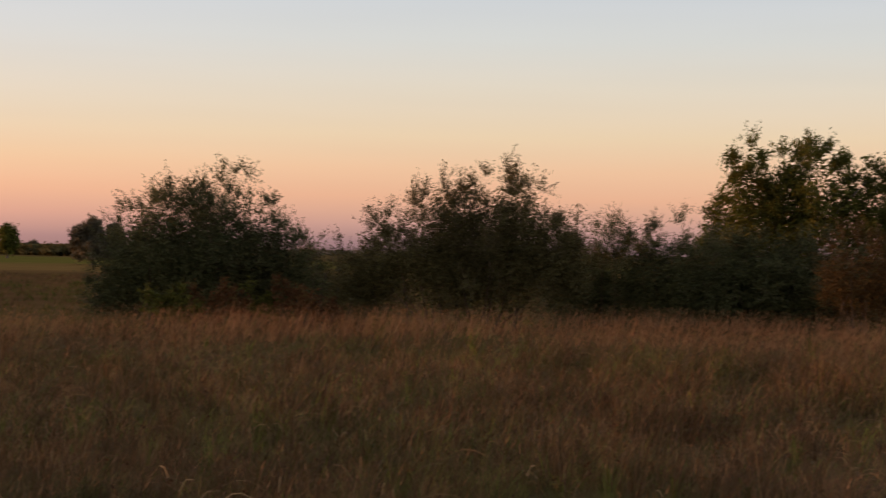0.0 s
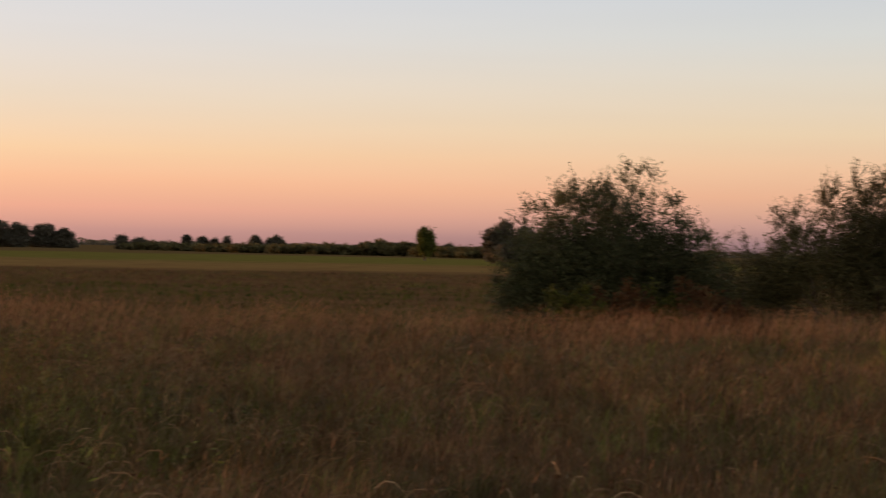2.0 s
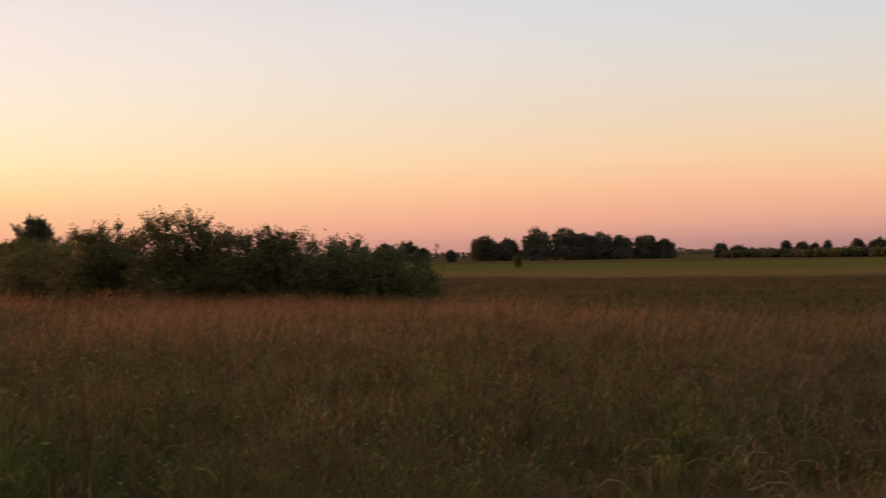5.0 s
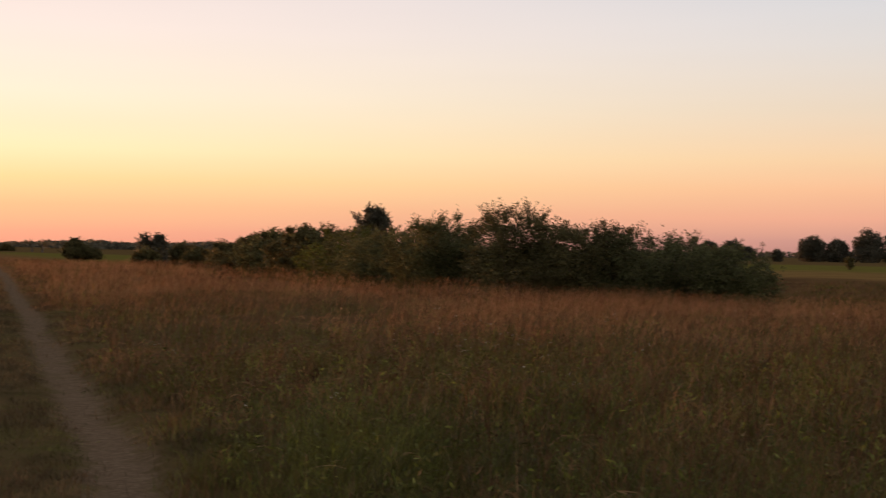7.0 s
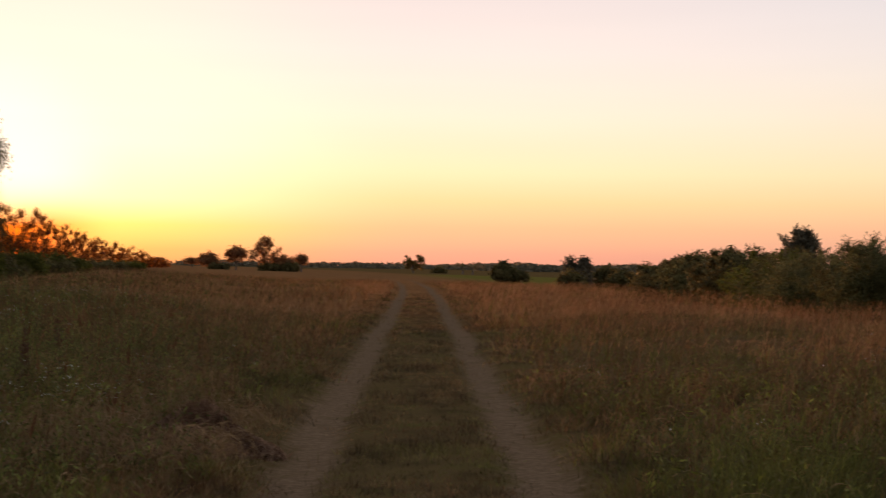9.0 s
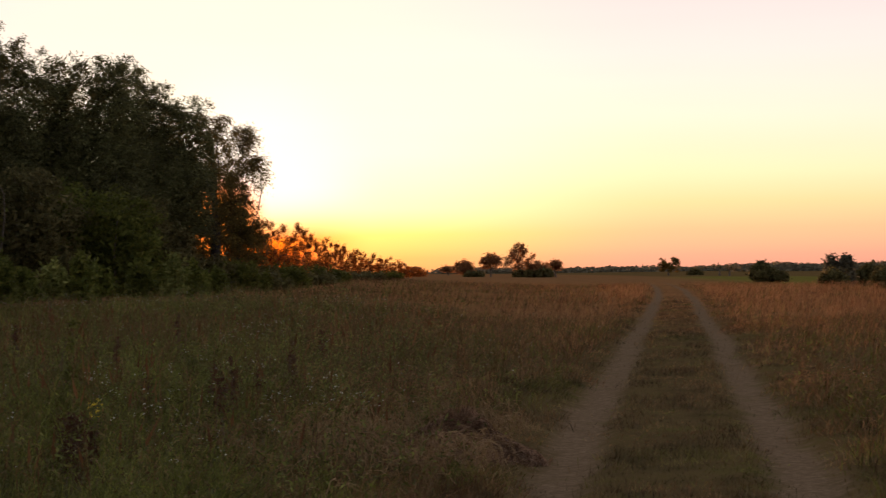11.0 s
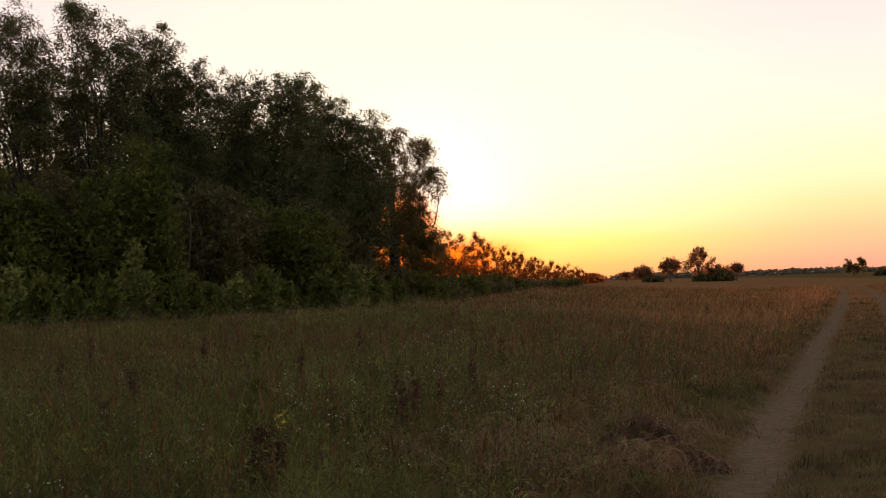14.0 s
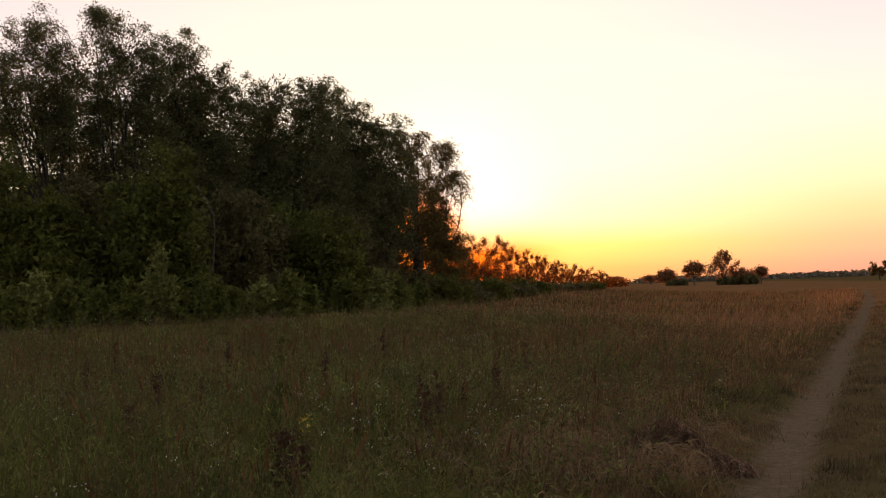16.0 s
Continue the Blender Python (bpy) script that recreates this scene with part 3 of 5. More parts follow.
# ---- ground: one sheet to the horizon ----
def build_ground():
    az = np.concatenate([np.arange(-120, 52, 2.0), np.arange(52, 84, 0.4), np.arange(84, 240, 2.0)])
    r = np.concatenate([[0.0], np.geomspace(0.5, 60, 84), np.geomspace(63, 4200, 50)])
    A, R = np.meshgrid(np.radians(az), r[1:])
    x, y = -np.sin(A) * R, np.cos(A) * R
    V = np.concatenate([[[0, 0, 0]], np.stack([x, y, ground_z(x, y)], -1).reshape(-1, 3)])
    n = len(az)
    i = np.arange(len(r) - 2)[:, None]
    j = np.arange(n)[None]
    k = (j + 1) % n
    F = np.stack([1 + i * n + j, 1 + i * n + k, 1 + (i + 1) * n + k, 1 + (i + 1) * n + j], -1).reshape(-1, 4)
    me = bpy.data.meshes.new("ground")
    tri = [(0, 1 + a, 1 + (a + 1) % n) for a in range(n)]
    me.from_pydata(V.tolist(), [], [tuple(f) for f in F.tolist()] + tri)
    me.materials.append(M_GROUND)
    me.polygons.foreach_set("use_smooth", [True] * len(me.polygons))
    me.update()
    tagged(new("ground", me), "flat grassy plain with two sandy wheel ruts running away", "ground", kind="structure")


build_ground()


# ---- grass ----
def scatter(rng, n, az0, az1, r0, r1):
    az = np.radians(rng.uniform(az0, az1, n)) * TURN
    r = np.sqrt(rng.uniform(r0 * r0, r1 * r1, n)) / TURN
    return -np.sin(az) * r, np.cos(az) * r


TUFT = {}


def clumped(rng, x, y, size):
    """Draws points towards tufts."""
    k = max(1, len(x) // 9)
    cx, cy = x[:k], y[:k]
    pick = rng.integers(0, k, len(x))
    g = rng.random(len(x)) < 0.78
    tuft = rng.uniform(0.45, 1.45, k)[pick]
    TUFT["height"] = np.where(g, tuft, 0.75)
    return np.where(g, cx[pick] + rng.normal(size=len(x)) * size, x), np.where(g, cy[pick] + rng.normal(size=len(x)) * size, y)


def track_cut(x, y, rng, r_far=170):
    """Growth beside and between the ruts: 0 on bare sand, low in the middle, 1 outside."""
    wob = 0.12 * np.sin(x * 0.9 + y * 0.4) + 0.08 * np.sin(x * 2.3 - y * 1.1)
    c = np.abs(across_track(x, y) + wob)
    bare = np.abs(c - RUT) < 0.16 + 0.16 * rng.random(np.shape(c))
    stray = np.where(rng.random(np.shape(c)) < 0.05, 0.1, 0.0)
    k = np.where(bare, stray, np.where(c < RUT, 0.2, 0.25 + 0.75 * smooth01(RUT + 0.2, 1.75, c)))
    px, py = spot_xy(*HEAP)
    k = np.where(np.hypot(np.asarray(x) - px, np.asarray(y) - py) < 0.62, np.minimum(k, 0.12), k)
    return np.where(reach(x, y) > r_far, 1.0, k)


def blades(x, y, h, w, rng, lean=(0.25, 0.05), bend=0.35, plain=False):
    n = len(x)
    z = ground_z(x, y) - 0.02
    ang = rng.uniform(0, 2 * np.pi, n)
    tilt = np.abs(rng.normal(size=n)) * bend * h
    lx, ly = np.cos(ang) * tilt + lean[0] * h, np.sin(ang) * tilt + lean[1] * h
    fa = rng.uniform(0, 2 * np.pi, n)
    sx, sy = np.cos(fa) * w * 0.5, np.sin(fa) * w * 0.5
    b = np.stack([x, y, z], 1)
    s = np.stack([sx, sy, np.zeros(n)], 1)
    mid = b + np.stack([lx * 0.35, ly * 0.35, h * 0.6], 1)
    tip = b + np.stack([lx, ly, h * rng.uniform(0.86, 1.0, n)], 1)
    if plain:
        return np.stack([b - s, b + s, tip], 1).reshape(-1, 3), np.arange(3 * n).reshape(n, 3)
    V = np.stack([b - s, b + s, mid - s * 0.75, mid + s * 0.75, tip], 1).reshape(-1, 3)
    o = np.arange(n)[:, None] * 5
    F = np.concatenate([o + [0, 1, 3], o + [0, 3, 2], o + [2, 3, 4]])
    return V, F


def seed_stalks(x, y, h, w, head, rng, lean=(0.3, 0.05)):
    """Thin stalks that end in a loose panicle of two crossed kites."""
    n = len(x)
    z = ground_z(x, y)
    ang = rng.uniform(0, 2 * np.pi, n)
    k = np.abs(rng.normal(size=n)) * 0.34 * h
    top = np.stack([x + np.cos(ang) * k + lean[0] * h, y + np.sin(ang) * k + lean[1] * h, z + h], 1)
    base = np.stack([x, y, z], 1)
    low = base + (top - base) * 0.45 - np.stack([lean[0] * h * 0.2, lean[1] * h * 0.2, 0 * h], 1)
    d = unit(top - low)
    L = head * rng.uniform(0.6, 1.3, n)[:, None]
    fa = rng.uniform(0, np.pi, n)
    s = np.stack([np.cos(fa), np.sin(fa), np.zeros(n)], 1)
    q = np.stack([-np.sin(fa), np.cos(fa), np.zeros(n)], 1)
    W = L * rng.uniform(0.04, 0.09, n)[:, None]
    st = s * w * 0.5
    V = np.stack([low - st, low + st, top, top - d * L * 0.15 - s * W, top - d * L * 0.15 + s * W, top + d * L * 0.85, top - d * L * 0.35, top - q * W, top + q * W, top + d * L * 0.8, top - d * L * 0.3], 1).reshape(-1, 3)
    o = np.arange(n)[:, None] * 11
    F = np.concatenate([o + [0, 1, 2], o + [6, 4, 5], o + [6, 5, 3], o + [10, 8, 9], o + [10, 9, 7]])
    return V, F


def stuff(name, V, F, material, label, category):
    return tagged(new(name, mesh_of(name, V, F, material)), label, category, kind="stuff")


LEAN = (0.26, 0.08)
HEAP = (83.3, 11.3)            # bearing and distance of the hay heap


def lodge(x, y):
    """How far the grass lies over, 0 to 1, in drifts of some metres."""
    v = np.sin(x * 0.52 + 1.7 * np.sin(y * 0.33)) * np.cos(y * 0.47 + 1.3 * np.sin(x * 0.21)) + 0.6 * np.sin(x * 1.4 + y * 1.1 + 2) * np.sin(y * 1.3 - x * 0.5)
    px, py = spot_xy(*HEAP)
    return np.maximum(smooth01(0.15, 1.1, v), np.exp(-((x - px) ** 2 + (y - py) ** 2) / 5.0))


def hollow(x, y):
    """Height of the sward, 0.4 to 1.25, sunk in hollows a stride or two across."""
    u, v = x + 0.5 * np.sin(y * 1.1), y + 0.5 * np.sin(x * 0.9 + 1)
    n = np.sin(u * 1.9 + 0.6 * np.sin(v * 2.3)) * np.cos(v * 1.6 + 0.4) + 0.6 * np.sin(u * 4.3 + 1) * np.sin(v * 3.7 + 2)
    return 0.4 + 0.85 * smooth01(-1.1, 0.7, n)


def tussocks(x, y, size, rng, per=38, width=0.006):
    """Fountains of arching blades, each bent over at its tip."""
    n = len(x)
    cx, cy, sz = np.repeat(x, per), np.repeat(y, per), np.repeat(size, per)
    m = n * per
    a = rng.uniform(0, 2 * np.pi, m)
    way = np.stack([np.cos(a), np.sin(a)], 1)
    out = sz * rng.uniform(0.25, 1.0, m) * 0.75
    h = sz * rng.uniform(0.55, 1.1, m)
    bx, by = cx + way[:, 0] * sz * 0.07, cy + way[:, 1] * sz * 0.07
    z = ground_z(bx, by) - 0.02
    lx, ly = way[:, 0] * out + 0.14 * sz, way[:, 1] * out + 0.06 * sz
    sd = np.stack([-way[:, 1], way[:, 0], np.zeros(m)], 1) * width * 0.5
    base = np.stack([bx, by, z], 1)
    mid = base + np.stack([lx * 0.3, ly * 0.3, h * 0.72], 1)
    top = base + np.stack([lx * 0.66, ly * 0.66, h], 1)
    tip = base + np.stack([lx, ly, h * rng.uniform(0.55, 0.92, m)], 1)
    V = np.stack([base - sd, base + sd, mid - sd, mid + sd, top - sd * 0.7, top + sd * 0.7, tip], 1).reshape(-1, 3)
    o = np.arange(m)[:, None] * 7
    return V, np.concatenate([o + q for q in ([0, 1, 3], [0, 3, 2], [2, 3, 5], [2, 5, 4], [4, 5, 6])])


def grass_blades(x, y, h, w, rng, bend=0.8, plain=False):
    k = lodge(x, y)
    V, F = blades(x, y, h * (1 - 0.45 * k), w, rng, (0, 0), bend, plain)
    a = 0.6 + 1.3 * np.sin(x * 0.23 + 0.4) + 0.8 * np.cos(y * 0.31)
    sx = (LEAN[0] * 0.8 + 0.9 * k * np.cos(a)) * h
    sy = (LEAN[1] * 0.8 + 0.9 * k * np.sin(a)) * h
    Q = V.reshape(-1, 3 if plain else 5, 3)
    for i, f in ((2, 1.0),) if plain else ((2, 0.35), (3, 0.35), (4, 1.0)):
        Q[:, i, 0] += sx * f
        Q[:, i, 1] += sy * f
    return Q.reshape(-1, 3), F


def build_meadow():
    rng = np.random.default_rng(11)
    sets = [(4.6, 10, 88000, 0.36, 0.0046), (10, 19, 98000, 0.38, 0.0075), (19, 42, 128000, 0.36, 0.0145)]
    dry, seed, green, dark_blades = [], [], [], []
    for r0, r1, n, h, w in sets:
        x, y = scatter(rng, n, -24, 116, r0, r1)
        x, y = clumped(rng, x, y, 0.09 if r0 < 19 else 0.2)
        tuft = TUFT["height"]
        az, r = bearing(x, y), reach(x, y)
        k = track_cut(x, y, rng)
        ok = (k > 0.01) & (r < meadow_edge(az) + rng.normal(size=n) * 0.8) & (r > 3)
        patch = 0.5 + 0.5 * np.sin(x * 0.33 + 0.7 * np.sin(y * 0.21)) * np.cos(y * 0.29 + 1.1)
        hh = h * k * (0.62 + 0.55 * patch) * tuft * rng.uniform(0.45, 1.15, n)
        hh = hh * (1 + 0.45 * smooth01(82, 94, az)) * np.where(k > 0.5, 1 - (1 - hollow(x, y)) * (1 - smooth01(14, 20, r)), 1.0)
        herb = 0.14 + 0.74 * smooth01(83, 96, az) + 0.16 * smooth01(24, 40, az) * (1 - smooth01(14, 24, r)) * (1 - smooth01(68, 76, az))
        g = herb > rng.random(n)
        g |= (k < 0.2) & (rng.random(n) < 0.6)
        # share of darker green blades, by bearing and distance
        low = 0.26 * smooth01(24, 36, az) * (1 - smooth01(13, 19, r)) * (1 - smooth01(64, 74, az)) + 0.4 * smooth01(90, 103, az)
        u = (rng.random(n) < low * (0.5 + patch)) & (k > 0.5)
        hh = np.where(u, hh * 0.9, hh)
        for keep, acc in ((ok & ~g & ~u, dry), (ok & g & ~u, green), (ok & u, dark_blades)):
            acc.append(grass_blades(x[keep], y[keep], hh[keep], w, rng, 1.15, plain=r0 > 15))
        m = int(n * (0.03 if r0 < 15 else 0.72))
        x, y = scatter(rng, m, -24, 116, r0, r1)
        x, y = clumped(rng, x, y, 0.35)
        az, r = bearing(x, y), reach(x, y)
        k = track_cut(x, y, rng)
        thin = 1 - 0.88 * smooth01(80, 94, az) - 0.8 * smooth01(22, 40, az) * (1 - smooth01(14, 25, r)) * (1 - smooth01(72, 80, az))
        thin = thin * (1 - 0.45 * (1 - smooth01(11, 20, r))) * (1 - 0.75 * smooth01(52, 60, az) * (1 - smooth01(34, 44, r)))
        ok = (k > 0.6) & (r < meadow_edge(az) + 1.0 * rng.normal(size=m)) & (rng.random(m) < thin * (1 - 0.6 * lodge(x, y))) & (r > 3.2)
        hh = (h * (1.05 if r0 < 15 else 1.25) * k * rng.uniform(0.6, 1.2, m))[ok]
        seed.append(seed_stalks(x[ok], y[ok], hh, w * 0.45, 0.045 + min(r0, 10) * 0.0012, rng, LEAN))
    # meadow that runs on along the track
    n = 60000
    x, y = scatter(rng, n, 40, 116, 42, 130)
    x, y = clumped(rng, x, y, 0.5)
    az, r = bearing(x, y), reach(x, y)
    k = track_cut(x, y, rng)
    ok = (k > 0.01) & (r < meadow_edge(az) + rng.normal(size=n) * 1.5)
    dry.append(blades(x[ok], y[ok], (0.42 * k * rng.uniform(0.6, 1.2, n))[ok], 0.03, rng, LEAN, plain=True))
    n = 11000
    x, y = scatter(rng, n, 46, 77, 40, 95)
    x, y = clumped(rng, x, y, 0.7)
    az, r = bearing(x, y), reach(x, y)
    ok = (track_cut(x, y, rng) > 0.8) & (r < meadow_edge(az) + rng.normal(size=n) * 1.2)
    seed.append(seed_stalks(x[ok], y[ok], rng.uniform(0.38, 0.62, ok.sum()), 0.012, 0.12, rng, LEAN))
    # short growth round the walker's feet
    x, y = scatter(rng, 28000, -202, 202, 0.5, 5.2)
    x, y = clumped(rng, x, y, 0.12)
    k = track_cut(x, y, rng)
    ok = (k > 0.01) & (reach(x, y) > 0.5)
    h = 0.38 * k * rng.uniform(0.5, 1.2, len(x)) * np.where(reach(x, y) < 2, 0.7, 1.0)
    dry.append(grass_blades(x[ok], y[ok], h[ok], 0.007, rng, plain=True))
    # thinner growth all round, behind the walker
    x, y = scatter(rng, 19000, 116, 380, 3, 30)
    k = track_cut(x, y, rng)
    ok = k > 0.01
    dry.append(blades(x[ok], y[ok], 0.4 * k[ok] * rng.uniform(0.6, 1.2, ok.sum()), 0.014, rng, LEAN, plain=True))
    stuff("dry_grass", *joined(dry), M_DRY, "tall dry reddish-brown meadow grass, uncut and leaning", "grass")
    stuff("grass_panicles", *joined(seed), M_SEED, "loose reddish seed heads standing over the dry grass", "grass")
    stuff("green_grass", *joined(green), M_GREEN, "patches of duller green grass and herbs in the meadow", "grass")
    stuff("green_undergrowth", *joined(dark_blades), M_UNDER, "dark green blades mixed into parts of the meadow", "grass")
    # short trodden turf between and beside the ruts
    n = 60000
    al = rng.uniform(5.0, 9.0, n) ** 1.0 * np.exp(rng.uniform(0, 2.2, n)) / TURN
    c = rng.uniform(-2.3, 2.3, n)
    a = radians(TRACK_AZ)
    x, y = -math.sin(a) * al + math.cos(a) * c, math.cos(a) * al + math.sin(a) * c
    dc = np.abs(np.abs(c) - RUT)
    ok = (rng.random(n) < np.where(dc < 0.2, 0.05, np.where(dc < 0.34, 0.4, 1.0)))
    x, y, al = x[ok], y[ok], al[ok]
    hh = rng.uniform(0.03, 0.11, len(x)) * (1 + 0.8 * np.sin(x * 2.1) * np.sin(y * 1.7))
    stuff("track_turf", *blades(x, y, np.maximum(hh, 0.02), 0.004 + al * 0.0005, rng, (0.05, 0.02), 0.7, plain=True), M_TURF, "short trodden grass between the wheel ruts", "grass")
    # loose dry straw lodged in curls
    n = 12000
    x, y = scatter(rng, n, -22, 112, 5.5, 18)
    x, y = clumped(rng, x, y, 0.28)
    px, py = spot_xy(*HEAP)
    x[-3600:], y[-3600:] = px + rng.normal(size=3600) * 0.85, py + rng.normal(size=3600) * 0.85
    ok = (track_cut(x, y, rng) > 0.55) & (lodge(x, y) + 0.4 * rng.random(n) > 0.24)
    x, y = x[ok], y[ok]
    n = len(x)
    p = np.stack([x, y, ground_z(x, y) + rng.uniform(0.12, 0.3, n)], 1)
    an = rng.normal(size=n) * 0.9 + 0.6 + 1.3 * np.sin(x * 0.23 + 0.4)
    way = np.stack([np.cos(an), np.sin(an), np.zeros(n)], 1) * rng.uniform(0.03, 0.09, (n, 1))
    side = np.stack([-np.sin(an), np.cos(an), rng.normal(size=n) * 0.6], 1) * 0.0028
    rise = rng.uniform(0.02, 0.07, (n, 1))
    rows = []
    for q in range(5):
        c = p + way * q + np.array([0, 0, 1.0]) * rise * (q * 1.6 - q * q * 0.55)
        rows += [c - side * (1 - q * 0.18), c + side * (1 - q * 0.18)]
    V = np.stack(rows, 1).reshape(-1, 3)
    o = np.arange(n)[:, None] * 10
    F = np.concatenate([o + [2 * q, 2 * q + 1, 2 * q + 3, 2 * q + 2] for q in range(4)])
    stuff("straw", V, F, M_STRAW, "pale dry straw lying over in curls on the meadow", "straw")
    # tussocks: pale dry ones all over, green ones where it is damp
    heaps = {0: [], 1: []}
    for r0, r1, n, size in ((4.8, 9, 460, 0.26), (9, 15, 620, 0.32), (15, 24, 480, 0.4)):
        x, y = scatter(rng, n, -22, 114, r0, r1)
        az, r = bearing(x, y), reach(x, y)
        ok = (track_cut(x, y, rng) > 0.85) & (r < meadow_edge(az) - 1)
        wet = rng.random(n) < 0.18 + 0.4 * smooth01(84, 96, az)
        big = size * rng.uniform(0.6, 1.25, n)
        for q in (0, 1):
            t = ok & (wet == bool(q))
            heaps[q].append(tussocks(x[t], y[t], big[t], rng, 23 if r0 < 15 else 18, 0.0022 + r0 * 0.0003))
    stuff("dry_tussocks", *joined(heaps[0]), M_TUFT, "dry straw-coloured grass tussocks with arching blades", "grass")
    stuff("green_tussocks", *joined(heaps[1]), M_GREEN, "green grass tussocks with arching blades", "grass")
    # dried flower heads, dark and pale, in drifts
    heads = {0: [], 1: []}
    n = 16000
    x, y = scatter(rng, n, -22, 114, 5, 26)
    x, y = clumped(rng, x, y, 0.3)
    az, r = bearing(x, y), reach(x, y)
    drift = 0.5 + 0.5 * np.sin(x * 0.7 + 1.2 * np.sin(y * 0.5)) * np.cos(y * 0.6 - 0.4)
    ok = (track_cut(x, y, rng) > 0.8) & (r < meadow_edge(az) - 1.5) & (rng.random(n) < drift)
    for q, share in ((0, 0.6), (1, 0.4)):
        k = ok & ((rng.random(n) < share) if q == 0 else (rng.random(n) < share * (0.4 + 0.6 * smooth01(84, 96, az))))
        top = ground_z(x[k], y[k]) + rng.uniform(0.2, 0.5, k.sum())
        for j in range(3):
            C = np.stack([x[k] + rng.normal(size=k.sum()) * 0.012, y[k] + rng.normal(size=k.sum()) * 0.012, top + rng.normal(size=k.sum()) * 0.012], 1)
            heads[q].append(leaf_quads(C, rng.normal(size=(k.sum(), 3)), 0.02 if q == 0 else 0.014, 0.014 if q == 0 else 0.009, rng))
    stuff("dried_heads", *joined(heads[0]), M_DOCK, "dark brown dried flower heads in the grass", "dried flowers")
    stuff("pale_heads", *joined(heads[1]), M_STRAW, "pale straw-coloured seed heads among the herbs", "dried flowers")
    # broad-leaved herbs low in the meadow
    n = 52000
    x, y = scatter(rng, n, 22, 114, 6.5, 24)
    x, y = clumped(rng, x, y, 0.16)
    az, r = bearing(x, y), reach(x, y)
    want = 0.25 + 0.6 * smooth01(82, 96, az) + 0.5 * smooth01(26, 44, az) * (1 - smooth01(12, 20, r)) * (1 - smooth01(66, 72, az))
    ok = (rng.random(n) < want) & (track_cut(x, y, rng) > 0.7) & (r < meadow_edge(az) - 1)
    x, y = x[ok], y[ok]
    C = np.stack([x, y, ground_z(x, y) + rng.uniform(0.08, 0.42, len(x))], 1)
    A = rng.normal(size=(len(x), 3)) + np.array([0, 0, 0.5])
    stuff("meadow_herbs", *leaf_quads(C, A, 0.055, 0.013, rng), M_GREEN, "low leafy herbs between the grass", "herbs")
    # taller leafy weeds standing in loose drifts
    tufts = {0: [], 1: []}
    for az0, az1, r0, r1, n in ((83, 115, 7, 20, 1250), (83, 115, 20, 46, 1100), (28, 70, 6, 17, 300)):
        x, y = scatter(rng, n, az0, az1, r0, r1)
        x, y = clumped(rng, x, y, 0.8)
        k = (track_cut(x, y, rng) > 0.8) & (reach(x, y) < meadow_edge(bearing(x, y)) - 1)
        x, y = x[k], y[k]
        h = rng.uniform(0.3, 0.75, len(x)) * (1.1 if az0 > 80 else 0.7)
        pale = rng.random(len(x)) < 0.2
        for q in range(16):
            f = rng.uniform(0.25, 1.05, len(x))
            out = rng.normal(size=(len(x), 2)) * 0.075 * (1.15 - 0.6 * f)[:, None]
            C = np.stack([x + out[:, 0], y + out[:, 1], ground_z(x, y) + h * f], 1)
            A = np.concatenate([out * 8, np.full((len(x), 1), 0.6)], 1) + rng.normal(size=(len(x), 3)) * 0.4
            size = 0.05 if r0 < 20 else 0.075
            for w in (0, 1):
                m = pale == bool(w)
                tufts[w].append(leaf_quads(C[m], A[m], size, size * 0.26, rng))
    stuff("green_weeds", *joined(tufts[0]), M_WEED, "leafy olive-green weeds standing in the meadow", "weeds")
    stuff("pale_weeds", *joined(tufts[1]), M_SAPLING, "pale greyish-green leafy weeds among the grass", "weeds")
    # stiff brown weed stalks with short side twigs
    n = 2800
    x, y = scatter(rng, n, 30, 114, 6, 30)
    x, y = clumped(rng, x, y, 0.4)
    az, r = bearing(x, y), reach(x, y)
    want = 0.35 + 0.65 * smooth01(82, 94, az)
    ok = (rng.random(n) < want) & (track_cut(x, y, rng) > 0.8) & (r < meadow_edge(az) - 1)
    x, y = x[ok], y[ok]
    n = len(x)
    h = rng.uniform(0.45, 0.85, n)
    base = np.stack([x, y, ground_z(x, y)], 1)
    top = base + np.stack([rng.normal(size=n) * 0.08, rng.normal(size=n) * 0.08, h], 1)
    bits = [twig_prisms(base, top, 0.004)]
    for q in range(5):
        f = rng.uniform(0.45, 0.95, (n, 1))
        p = base + (top - base) * f
        bits.append(twig_prisms(p, p + np.stack([rng.normal(size=n) * 0.06, rng.normal(size=n) * 0.06, rng.uniform(0.05, 0.14, n)], 1), 0.003))
    stuff("weed_stalks", *joined(bits), M_STALK, "stiff reddish-brown dry weed stalks in the meadow", "weeds")
    # rusty sorrel spikes in drifts towards the willows
    cx, cy = scatter(rng, 120, 84, 113, 8, 30)
    q = rng.integers(0, 120, 520)
    x, y = cx[q] + rng.normal(size=520) * 0.4, cy[q] + rng.normal(size=520) * 0.4
    ok = track_cut(x, y, rng) > 0.8
    x, y = x[ok], y[ok]
    stuff("sorrel_spikes", *seed_stalks(x, y, rng.uniform(0.38, 0.72, len(x)), 0.006, 0.17, rng, (0.06, 0.02)), M_SORREL, "upright rusty red sorrel spikes among the grass", "weeds")
    # lush and wet growth past the meadow's edge
    n = 70000
    x, y = scatter(rng, n, -30, 66, 22, 115)
    x, y = clumped(rng, x, y, 0.5)
    az, r = bearing(x, y), reach(x, y)
    e = meadow_edge(az)
    ok = (r > e + 1) & (rng.random(n) < 0.25 + 0.75 * smooth01(36, 44, r))
